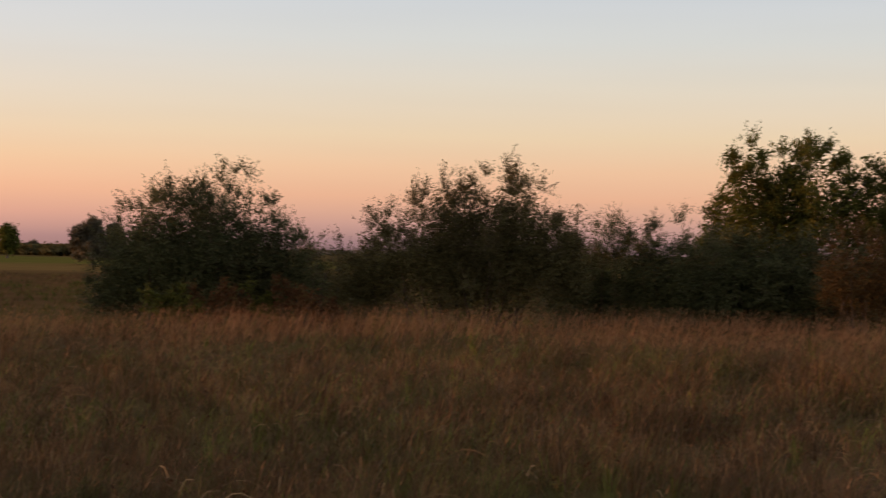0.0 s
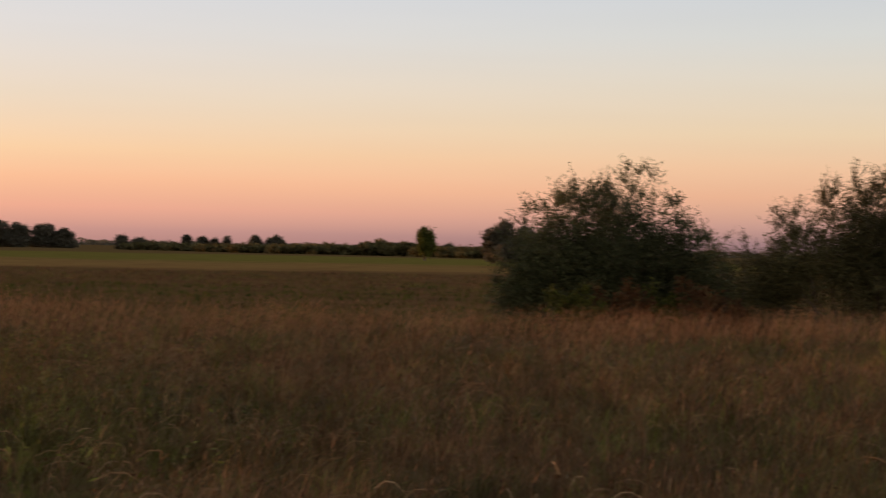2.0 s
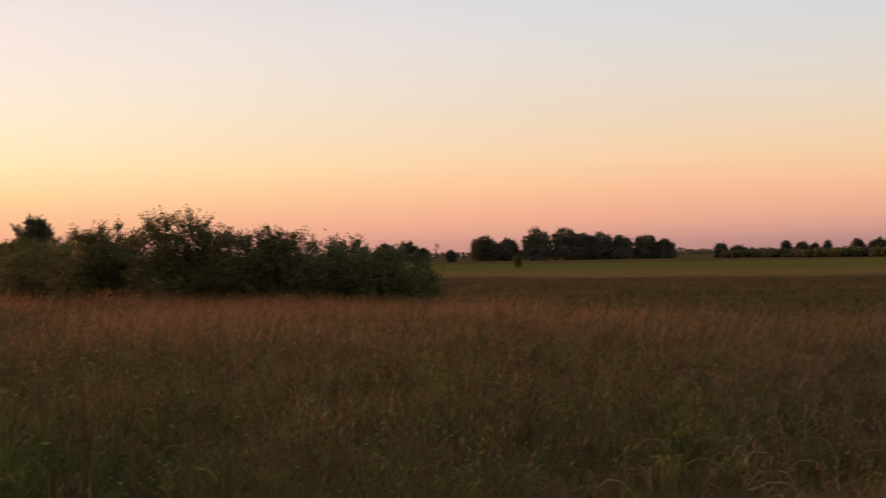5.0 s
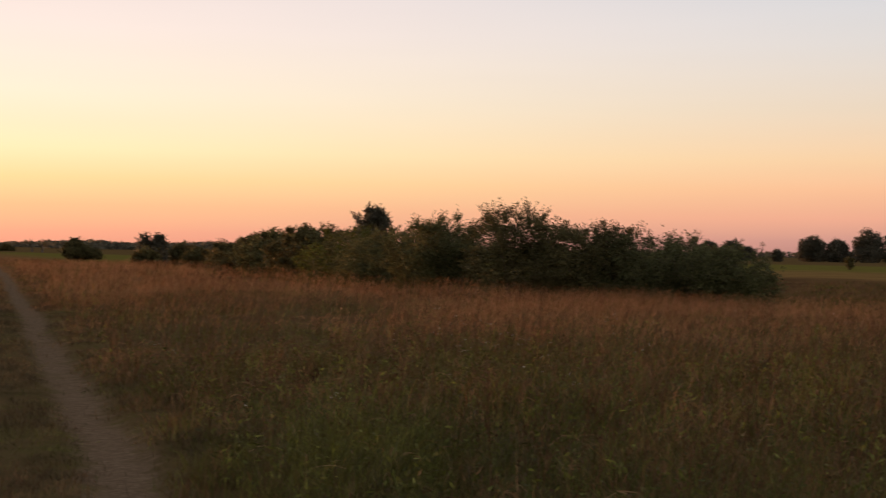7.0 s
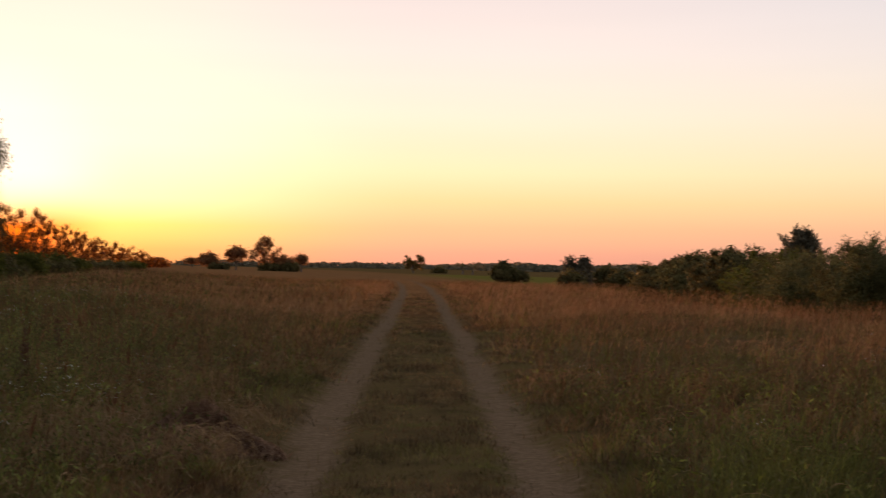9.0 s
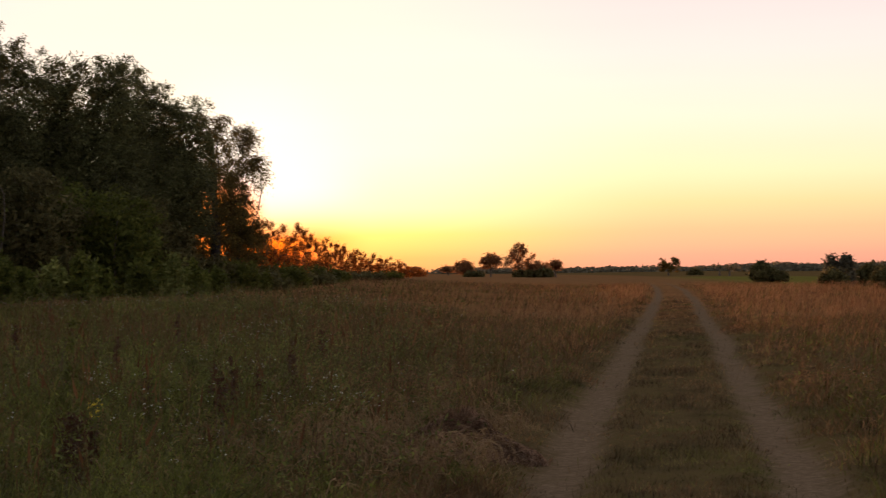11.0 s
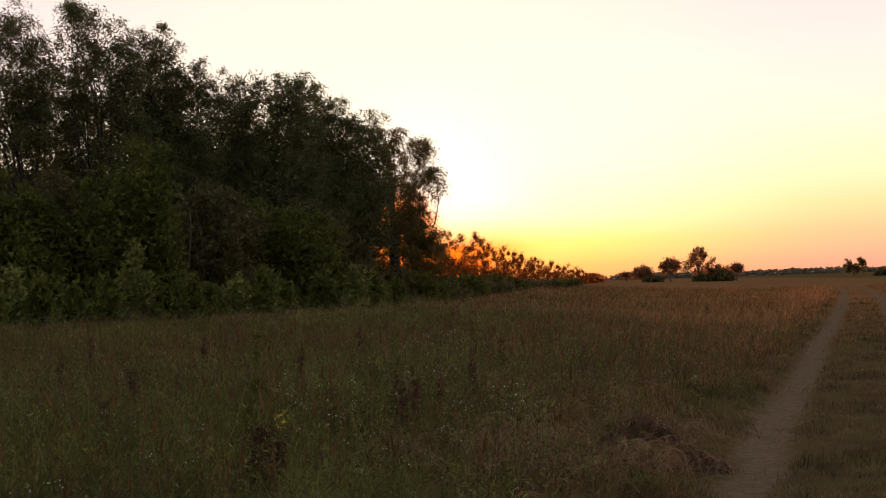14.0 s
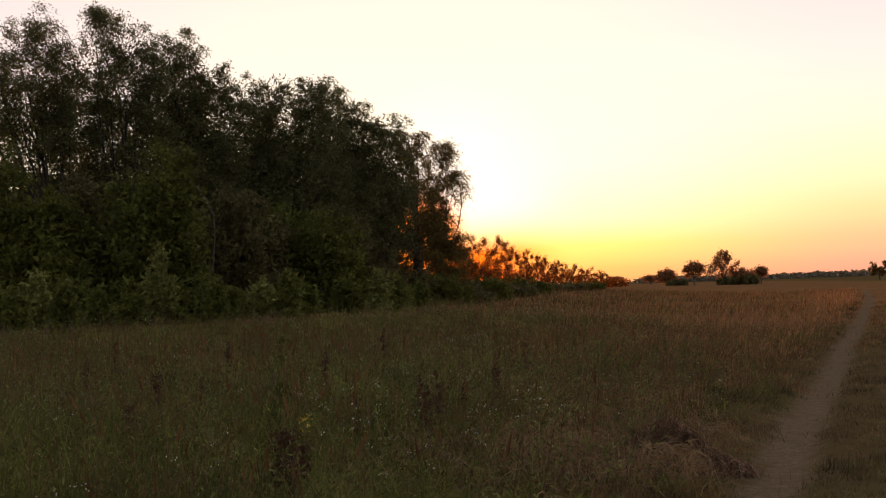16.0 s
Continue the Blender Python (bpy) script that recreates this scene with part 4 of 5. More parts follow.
    hh = (0.50 - 0.18 * smooth01(e + 4, e + 25, r)) * rng.uniform(0.5, 1.25, n)
    wet = 0.5 + 0.5 * np.sin(x * 0.11 + 1.4 * np.sin(y * 0.07)) * np.cos(y * 0.09 + 0.5)
    lush = ok & (r < 60 + 34 * wet + 5 * np.sin(az * 2.3)) & (rng.random(n) < 0.25 + 0.7 * wet)
    ok &= ~lush
    stuff("reeds", *blades(x[lush], y[lush], hh[lush] * 0.8, 0.055, rng, (0.08, 0.03), plain=True), M_LUSH, "dark green reedy growth along the wet hollow", "reeds")
    stuff("marsh_grass", *blades(x[ok], y[ok], hh[ok], 0.045, rng, LEAN, plain=True), M_MARSH, "dull brown and green marsh grass in a shallow hollow", "grass")


build_meadow()

# ---- shrubs behind the meadow, facing the start of the walk ----
SH = "willow shrubs along the meadow's edge"


def edge_shrub(az, d, seed, tops, label, mat=None, **kw):
    opts = dict(clumps=170, clump_r=0.36, shoots=14, per=16, leaf=0.046, width=0.019, up=1.1, fill=0.75, fill_scale=1.5, stems=16, stem_r=0.026, spread=0.022, wisps=1.0, shell=0.06)
    opts.update(kw)
    if opts["fill"]:
        opts["core"] = [(x, y, z * 0.9, rx * 1.02, ry, rz * 0.9) for x, y, z, rx, ry, rz in seen_lobes(az, d, [(a, e, w * 1.15) for a, e, w in tops])]
    return plant("willow_shrub", label, "shrub", SH, az, d, seed, seen_lobes(az, d, [(a, e + 0.38, w * 1.22) for a, e, w in tops]), mat or M_SHRUB, **opts)


random.seed(4)
edge_shrub(10.3, 27, 21, [(13.2, 1.3, 0.65), (12.3, 3.0, 0.8), (11.0, 3.4, 0.95), (9.0, 3.4, 1.05), (7.3, 2.5, 0.75), (6.4, 0.9, 0.7), (13.9, -0.6, 0.6), (10, 2.2, 1.6)],
           "broad grey-green willow shrub with feathery upright shoots", M_SALLOW, clumps=280)
edge_shrub(5.3, 28, 22, [(6.0, 1.0, 0.3), (5.4, 1.5, 0.3), (4.6, 1.0, 0.35)], "thin sparse twiggy shrub with few leaves", clumps=26, clump_r=0.22, shoots=7, per=6, fill=0.0)
edge_shrub(5.2, 31, 23, [(7.0, 0.5, 1.3), (5.8, 0.45, 1.3), (4.6, 0.5, 1.2), (3.6, 0.6, 1.2)], "low dense dark shrub in the hedge", up=0.3, clumps=70, wisps=0.3)
edge_shrub(-0.8, 27, 24, [(3.6, 0.5, 0.7), (2.3, 2.0, 0.75), (0.1, 3.5, 0.95), (-2.45, 4.0, 0.95), (-3.9, 3.3, 0.85), (-5.2, 2.0, 0.55), (-1.2, 2.3, 1.5)],
           "tall airy willow shrub with brownish leaves and gaps", clumps=275)
edge_shrub(-7.8, 31, 25, [(-5.4, 1.2, 0.9), (-6.6, 1.55, 0.95), (-8.0, 2.05, 0.95), (-9.5, 2.15, 0.95), (-10.6, 1.4, 0.9)], "dense dark green rounded willow shrub", M_SALLOW, clumps=175)
edge_shrub(-13.6, 32, 26, [(-11.2, 1.3, 1.2), (-12.6, 1.35, 1.2), (-14.4, 1.2, 1.2), (-16.2, 1.2, 1.2)], "dense dark green shrub in front of a taller tree", M_SALLOW, clumps=130, leaf=0.08, width=0.03, clump_r=0.42, up=0.7, wisps=0.5)
edge_shrub(-17.6, 30, 27, [(-16.9, 1.2, 0.9), (-18.2, 1.5, 0.9), (-19.8, 1.3, 1.0)], "brownish shrub with reddish fading leaves", mat=M_BROWN, clumps=60)
plant("ash_tree", "leafy green tree behind the shrubs, lit from the side", "tree", "", -14.8, 44, 28,
      seen_lobes(-14.8, 44, [(-11.4, 2.9, 0.8), (-12.6, 5.5, 1.2), (-15.2, 5.7, 1.7), (-17.3, 5.0, 1.4), (-19.0, 4.2, 1.4), (-13.9, 4.6, 1.3)], low=0.8), M_GREENTREE, M_BARK, "crown",
      clumps=190, clump_r=0.42, shoots=15, per=13, leaf=0.095, width=0.055, up=0.7, fill=0.35, stems=14, stem_r=0.06, trunk=(1.6, 0.16), spread=0.07, wisps=0.6)
edge_shrub(-22.5, 33, 29, [(-21, 1.4, 1.3), (-23, 1.6, 1.4), (-25, 1.2, 1.3)], "dense dark green shrub in the hedge", clumps=50, leaf=0.12, width=0.05)

# ---- long low hedge further along ----
HG = "shrubs of the long hedge"


def hedge_shrub(az, d, seed, tops, label, mat=None, **kw):
    opts = dict(clumps=96, clump_r=0.37, shoots=12, per=12, leaf=0.082, width=0.034, up=1.1, fill=0.6, fill_scale=1.5, stems=8, stem_r=0.03, spread=0.04, wisps=0.9)
    opts.update(kw)
    return plant("hedge_shrub", label, "shrub", HG, az, d, seed, seen_lobes(az, d, [(a, e + 0.22, w * (1.5 + max(0, d - 45) * 0.014)) for a, e, w in tops]), mat or M_SHRUB, **opts)


hedge_shrub(44.4, 40, 41, [(43.4, -0.3, 1.0), (44.3, 0.25, 1.1), (45.6, 0.4, 1.1)], "low rounded green shrub at the hedge's end", M_WILLOW)
hedge_shrub(46.6, 42, 42, [(45.2, 0.5, 1.0), (46.6, 0.55, 1.1), (47.8, 1.0, 0.9)], "dark willow shrub with upright twigs", M_WILLOW)
hedge_shrub(49.2, 43, 43, [(48.4, 1.2, 1.0), (49.6, 1.05, 1.2), (50.4, 1.1, 1.0)], "dark willow shrub with upright twigs")
hedge_shrub(52.2, 44, 44, [(51.0, 1.65, 1.0), (52.0, 1.9, 1.0), (53.1, 1.9, 1.1)], "tall dark willow shrub with ragged top", clumps=90)
hedge_shrub(54.8, 47, 45, [(54.2, 1.4, 1.1), (55.1, 1.45, 0.9), (56.3, 1.1, 1.1)], "dark willow shrub with ragged top", M_WILLOW)
hedge_shrub(57.6, 53, 46, [(56.8, 0.75, 1.3), (57.8, 0.65, 1.4), (58.8, 0.6, 1.4)], "dense green shrub of even height", M_WILLOW, wisps=0.2)
hedge_shrub(60.6, 64, 47, [(59.6, 0.72, 1.3), (60.3, 0.7, 1.2), (61.3, 0.7, 1.3)], "dense green shrub of even height", leaf=0.15, width=0.065, wisps=0.4)
hedge_shrub(63.2, 78, 48, [(62.2, 0.5, 1.3), (63.0, 0.5, 1.2), (64.0, 0.15, 1.2)], "rounded dark shrub at the thin end of the hedge", leaf=0.17, width=0.075, wisps=0.3)
hedge_shrub(56.4, 50, 50, [(55.8, 1.0, 1.2), (56.8, 0.95, 1.2)], "dark willow shrub in the long hedge", M_WILLOW, clumps=80)
hedge_shrub(59.2, 58, 51, [(58.6, 0.72, 1.3), (59.8, 0.7, 1.3)], "dense green shrub in the long hedge", M_MAPLE, clumps=80, wisps=0.3)
hedge_shrub(62.0, 70, 52, [(61.4, 0.66, 1.3), (62.5, 0.6, 1.3)], "dense green shrub in the long hedge", M_WILLOW, clumps=80, leaf=0.13, width=0.06, wisps=0.3)
plant("pine_tree", "dark spiky young tree rising behind the hedge", "tree", "", 58.4, 72, 49, seen_lobes(58.4, 72, [(58.8, 1.6, 0.75), (58.35, 1.95, 0.85), (57.9, 1.5, 0.75)], low=0.8), M_OAK, M_BARK, "crown",
      clumps=60, clump_r=0.42, shoots=12, per=12, leaf=0.2, width=0.055, up=0.8, fill=0.5, stems=6, stem_r=0.04, trunk=(2.0, 0.12), spread=0.03, wisps=1.0)

# ---- willow row under the setting sun ----
WR = "row of old willows"


def row_tree(az, d, seed, tops, label, mat=None, **kw):
    opts = dict(clumps=420, clump_r=0.46, shoots=12, per=11, leaf=0.11, width=0.036, up=0.3, droop=0.7, fill=0.6, fill_scale=1.6, stems=12, stem_r=0.09, trunk=(3.2, 0.28), spread=0.07, wisps=0.4, shell=0.3)
    opts.update(kw)
    lobes = seen_lobes(az, d, [(a, e + 0.9, w * 1.2, *own) for a, e, w, *own in tops], low=opts.pop("low", 1.2))
    opts["core"] = lobes
    lobes = lobes + puffed(lobes, opts.pop("puffs", 9), opts.pop("puff", 1.15), seed)
    return plant("willow_tree", label, "tree", WR, az, d, seed, lobes, mat or M_WILLOW, M_LIMB, "crown", **opts)


row_tree(108.2, 52, 61, [(110.0, 10.7, 1.3), (108.6, 11.6, 1.1), (107.6, 10.9, 0.9), (108.4, 8, 2.2)], "tall grey-green willow with open crown and dark limbs", low=4.0, fill=0.22, clumps=290, clump_r=0.5, puff=0.85, puffs=6, stems=13, stem_r=0.085, spread=0.1)
row_tree(105.4, 53, 62, [(106.1, 12.0, 1.2), (104.6, 11.2, 1.1), (105.2, 8, 2.0)], "tall grey-green willow with open crown and dark limbs", low=3.8, fill=0.22, clumps=290, clump_r=0.5, puff=0.85, puffs=6, stems=13, stem_r=0.085, spread=0.1)
row_tree(102.9, 55, 63, [(103.4, 10.8, 1.2), (102.5, 10.9, 1.0), (101.3, 9.3, 1.2), (102.6, 7, 2.2)], "tall grey-green willow with drooping twigs", low=2.0, clumps=380)
row_tree(99.2, 57, 64, [(100.0, 8.8, 1.3), (98.9, 8.9, 1.3), (97.4, 8.9, 1.5), (98.8, 6.0, 2.6)], "broad grey-green willow with rounded crown", clumps=460)
row_tree(96.0, 60, 65, [(96.6, 8.6, 1.3), (95.6, 7.8, 1.3), (94.6, 7.1, 1.4), (95.6, 5.0, 2.4)], "broad grey-green willow with rounded crown", clumps=430)
row_tree(93.3, 64, 66, [(94.0, 6.9, 1.2), (93.1, 6.7, 1.1), (94.4, 4.2, 1.5), (93.2, 4.4, 1.2), (93.6, 2.6, 1.6)], "willow at the row's end, its leaves tinted for the sun behind", M_EDGE, clumps=210, fill=0.05, low=0.4, puff=0.9)
row_tree(92.4, 66, 67, [(91.95, 5.4, 0.75, 4.8), (91.45, 4.15, 0.6, 4.4), (92.7, 4.6, 0.9, 2.5), (92.35, 3.3, 0.85, 1.6), (92.3, 2.6, 0.9, 0.2), (93.0, 2.4, 1.2, 0.2), (91.8, 1.6, 0.9, 0.1)], "slim willow with thin leaves before the setting sun", M_EDGE,
         clumps=210, fill=0.0, clump_r=0.46, shoots=14, trunk=(2.4, 0.09), stem_r=0.04, puff=0.55, puffs=5, wisps=0.9, spread=0.12)


def under_tree(az, d, seed, tops, label, mat=None, **kw):
    opts = dict(clumps=120, clump_r=0.45, shoots=12, per=10, leaf=0.135, width=0.09, up=0.35, fill=0.5, stems=6, stem_r=0.05, spread=0.08, wisps=0.3)
    opts.update(kw)
    return plant("maple_tree", label, "tree", "young maples before the willows", az, d, seed, seen_lobes(az, d, tops + [(a, 1.3, 2.0) for a, e, w in tops], low=-0.8), mat or M_MAPLE, M_BARK, "crown", **opts)


under_tree(109.0, 46, 71, [(110.5, 6.6, 1.6), (108.4, 5.2, 1.7)], "young maple with yellow-green leaves before the willows")
under_tree(104.2, 47, 72, [(105.6, 5.4, 1.5), (104.0, 6.8, 1.2), (103.0, 6.3, 1.1)], "young maple with yellow-green leaves before the willows")
under_tree(100.6, 50, 73, [(101.8, 4.6, 1.6), (100.2, 5.0, 1.6), (102.4, 3.4, 1.7)], "young maple with dark green leaves before the willows", M_SHRUB)
under_tree(97.6, 52, 74, [(98.8, 4.2, 1.6), (97.0, 4.0, 1.5)], "young maple with dark green leaves before the willows")
under_tree(95.8, 56, 75, [(96.3, 3.4, 1.5), (95.2, 2.6, 1.3)], "bushy maple with dark green leaves", M_SHRUB)
under_tree(106.8, 48, 76, [(107.8, 5.6, 1.7), (106.3, 5.2, 1.6), (107.0, 3.5, 1.9)], "bushy maple with dark green leaves", M_SHRUB)

# thicket running on from the willows, thinning out: a back row with sun glow painted into its leaves and a low dark
# front row
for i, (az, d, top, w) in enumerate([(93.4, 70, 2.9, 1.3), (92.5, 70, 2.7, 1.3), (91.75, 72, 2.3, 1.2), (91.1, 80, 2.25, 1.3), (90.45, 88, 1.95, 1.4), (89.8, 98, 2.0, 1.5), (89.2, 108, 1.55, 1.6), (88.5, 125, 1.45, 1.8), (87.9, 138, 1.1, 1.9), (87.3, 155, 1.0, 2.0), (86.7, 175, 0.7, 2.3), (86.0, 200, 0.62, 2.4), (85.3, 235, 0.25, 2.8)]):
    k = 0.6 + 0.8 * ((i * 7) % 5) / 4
    plant("thicket_shrub", "scrubby shrub with the low sun's orange glow in its leaf colour", "shrub", "thicket beyond the willows", az, d, 90 + i,
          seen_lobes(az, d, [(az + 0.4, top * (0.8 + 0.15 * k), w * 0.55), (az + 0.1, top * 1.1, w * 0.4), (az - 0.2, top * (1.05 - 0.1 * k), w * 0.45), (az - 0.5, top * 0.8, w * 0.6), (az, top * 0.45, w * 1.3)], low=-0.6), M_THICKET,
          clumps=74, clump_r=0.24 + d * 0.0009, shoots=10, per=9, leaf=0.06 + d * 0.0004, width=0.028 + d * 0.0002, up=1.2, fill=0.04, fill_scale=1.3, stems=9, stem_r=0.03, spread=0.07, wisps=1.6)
for i, (az, d, top, w) in enumerate([(94.2, 60, 1.2, 1.5), (93.0, 61, 0.8, 1.6), (91.9, 63, 0.3, 1.3), (90.9, 70, 0.42, 1.1), (89.9, 82, 0.0, 1.6), (89.1, 96, 0.3, 1.2), (87.9, 115, -0.1, 2.0), (86.9, 140, 0.0, 1.8)]):
    plant("thicket_shrub", "low dark green scrub along the meadow's edge", "shrub", "scrub before the thicket", az, d, 360 + i,
          seen_lobes(az, d, [(az + 0.7, top * 0.9, w), (az, top, w), (az - 0.7, top * 0.75, w)], low=-0.8), M_GREENTREE if i % 2 else M_SHRUB,
          clumps=75, clump_r=0.3 + d * 0.001, shoots=10, per=8, leaf=0.12 + d * 0.0005, width=0.06 + d * 0.0003, up=0.6, fill=0.5, fill_scale=1.8, stems=5, stem_r=0.03, spread=0.08, wisps=0.6)
# dark undergrowth behind the willows
for i, (az, d, top, w) in enumerate([(110.5, 60, 6.4, 2.6), (107.0, 61, 6.2, 2.6), (103.5, 63, 6.0, 2.6), (100.2, 65, 5.6, 2.6), (97.2, 68, 5.0, 2.6), (96.4, 72, 2.6, 1.6)]):
    plant("elder_bush", "dark tangled undergrowth behind the willows", "shrub", "undergrowth behind the willows", az, d, 260 + i,
          seen_lobes(az, d, [(az + 1.2, top * 0.9, w), (az, top, w), (az - 1.2, top * 0.9, w)], low=-1.0), M_SHRUB,
          clumps=80, clump_r=0.7, shoots=10, per=8, leaf=0.26, width=0.14, up=0.3, fill=0.5, fill_scale=2.6, stems=5, stem_r=0.05, spread=0.08, wisps=0.2)

# saplings in front of the willows
for i, (az, d, top, w) in enumerate([(108.8, 38, 1.6, 0.62), (109.9, 36, 0.6, 0.4), (107.9, 37, 0.7, 0.45), (106.6, 41, 0.4, 0.4), (104.1, 42, 2.3, 0.8), (105.3, 40, 0.6, 0.55), (101.8, 41, 0.65, 0.45), (100.9, 43, 0.2, 0.5),
                                     (99.8, 40, 1.05, 0.4), (98.8, 40, 1.1, 0.42), (98.1, 41, 0.4, 0.4), (96.4, 43, 0.3, 0.5), (95.0, 43, 0.75, 0.4), (94.3, 45, 0.4, 0.5), (93.4, 47, 0.15, 0.5), (110.6, 37, 1.0, 0.5)]):
    plant("sapling", "slender green sapling rising from the grass", "sapling", "saplings before the willows", az, d, 120 + i,
          seen_lobes(az, d, [(az, top + 0.1, w * 0.45), (az + 0.45 * w, top * 0.62, w * 0.42), (az - 0.5 * w, top * 0.5 - 0.1, w * 0.45), (az + 0.2, top * 0.3 - 0.4, w * 0.45)]), M_SAPLING if i % 4 == 0 else M_MAPLE,
          clumps=int(16 + 22 * w), clump_r=0.3, shoots=6, per=7, leaf=0.15, width=0.085, up=1.5, fill=0.05, stems=9, stem_r=0.014, spread=0.045, wisps=1.3)


# ---- far trees ----
def far_tree(name, label, category, group, az, d, el, w, seed, mat=None, low=0.2, **kw):
    opts = dict(clumps=40, clump_r=0.4 + 0.0012 * d, shoots=9, per=5, leaf=0.0016 * d + 0.08, width=0.0011 * d + 0.05, up=0.3, fill=0.4, fill_scale=2.4, stems=0, stem_r=0.09, trunk=(1.8, 0.2), spread=0.12, wisps=0.0)
    opts.update(kw)
    tops = el if isinstance(el, list) else [(az + w * 0.4, el * 0.86, w), (az - w * 0.35, el * 0.92, w), (az, el, w)]
    tops = [(a, e, radians(ww) * d, *own) for a, e, ww, *own in tops]
    return plant(name, label, category, group, az, d, seed, seen_lobes(az, d, tops, low=low), mat or M_OAK, M_BARK, "crown", twiggy=False, **opts)


OK = "far grove of oaks"
for i, (az, el, w) in enumerate([(40.2, 0.90, 0.55), (39.2, 0.74, 0.42), (38.0, 1.16, 0.62), (36.8, 1.16, 0.66), (35.4, 0.98, 0.75), (33.5, 0.82, 0.5), (32.7, 0.56, 0.45), (34.5, 0.78, 0.5), (36.1, 0.9, 0.5)]):
    far_tree("oak_tree", "dark rounded oak on the far plain", "tree", OK, az, 420, [(az + w * 0.5, el * 0.8, w * 0.6, 0.9), (az - w * 0.5, el * 0.84, w * 0.6, 0.9), (az, el, w * 0.8, 0.8), (az, el * 0.42, w * 1.35, -1.0)], w, 140 + i,
             spread=0.3, clumps=150, clump_r=0.55, shoots=7, per=4, leaf=0.42, width=0.3, fill=0.5, fill_scale=2.2)
for i, (az, el, w) in enumerate([(44.3, 0.6, 0.45), (43.4, 0.68, 0.5), (42.8, 0.4, 0.3), (41.6, 0.22, 0.2), (30.4, 0.36, 0.26), (29.7, 0.24, 0.3), (27.75, 0.42, 0.18), (27.1, 0.36, 0.26), (26.6, 0.28, 0.16), (26.1, 0.38, 0.14), (24.9, 0.46, 0.28), (24.1, 0.46, 0.42), (16.8, 0.28, 0.24)]):
    far_tree("field_tree", "dark tree far out on the plain", "tree", "scattered far trees", az, 400, [(az + w * 0.5, el * 0.75, w * 0.6), (az - w * 0.5, el * 0.8, w * 0.6), (az, el, w * 0.8)], w, 160 + i, low=-0.3, spread=0.3, clumps=50, clump_r=0.45, leaf=0.4, width=0.28, fill=0.6)
far_tree("poplar_tree", "pale slender tree with airy crown over far scrub", "tree", "", 17.8, 215, [(17.9, 1.05, 0.3), (17.6, 0.88, 0.3), (17.8, 0.55, 0.26)], 0.2, 180, M_MAPLE, low=0.3, clumps=60, leaf=0.3, width=0.16, fill=0.3)
far_tree("thorn_tree", "dark dense round tree at the field's edge", "tree", "", 14.4, 160, [(15.0, 1.1, 0.5), (14.4, 1.36, 0.55), (13.6, 1.15, 0.55), (14.4, 0.5, 0.95)], 0.5, 181, low=0.2, clumps=90, clump_r=0.6, shoots=12, per=8, leaf=0.24, width=0.13)
for i, (az, el, w, d) in enumerate([(29.2, 0.06, 0.5, 260), (27.6, 0.05, 0.6, 250), (26.2, 0.06, 0.5, 240), (24.8, 0.1, 0.6, 235), (23.2, 0.12, 0.6, 228), (21.8, 0.18, 0.6, 225), (20.6, 0.2, 0.6, 225), (19.6, 0.42, 0.4, 222), (18.6, 0.36, 0.4, 220), (17.3, 0.22, 0.5, 215), (16.2, 0.2, 0.5, 212), (15.4, 0.18, 0.5, 205), (12.8, 0.2, 0.7, 190), (22.5, 0.12, 0.5, 235), (28.4, 0.02, 0.6, 265), (25.5, 0.04, 0.6, 238)]):
    far_tree("scrub_bush", "low dull green scrub along the far field", "shrub", "far scrub line", az, d * 1.45, [(az + 0.6, el * 0.8 - 0.08, w * 1.3), (az, el - 0.06, w * 1.2), (az - 0.6, el * 0.8 - 0.08, w * 1.3)], w, 190 + i, M_SHRUB, low=0.0, trunk=None, clumps=44, spread=0.2)
far_tree("field_shrub", "small lone shrub out in the field", "shrub", "", 38.8, 185, -0.02, 0.13, 208, M_SHRUB, low=0.1, trunk=None, clumps=14, clump_r=0.3, leaf=0.2, width=0.12)

# things towards the track's end
far_tree("twin_poplars", "pair of small dark trees at the end of the track", "tree", "", 74.4, 330, [(74.64, 0.5, 0.2), (74.12, 0.55, 0.22), (74.36, 0.3, 0.14)], 0.2, 210, M_EDGE, low=0.6, leaf=0.3, width=0.2, clumps=50, clump_r=0.42, fill=0.05, stems=6, stem_r=0.1)
far_tree("juniper_tree", "blocky dark upright tree beside the field", "tree", "", 67.4, 125, [(67.75, 0.5, 0.33), (67.2, 0.58, 0.38)], 0.3, 211, low=0.1, trunk=None, clumps=60, clump_r=0.5, leaf=0.24, width=0.13)
for i, (az, d, el, w) in enumerate([(67.7, 112, -0.1, 0.5), (66.3, 140, 0.16, 0.6), (65.6, 130, 0.05, 0.5), (70.6, 160, 0.36, 0.4), (70.2, 158, 0.0, 0.6), (73.3, 320, -0.05, 0.3), (63.4, 100, 0.62, 0.5), (64.4, 105, 0.12, 0.6)]):
    far_tree("field_shrub", "rounded dark shrub at the field's edge", "shrub", "shrubs beside the track's end", az, d, [(az + w * 0.6, el - 0.2, w * 0.7), (az, el, w * 0.8), (az - w * 0.6, el - 0.2, w * 0.7)], w, 215 + i, M_SHRUB, low=0.1, trunk=None, clumps=50, leaf=0.28, width=0.17)
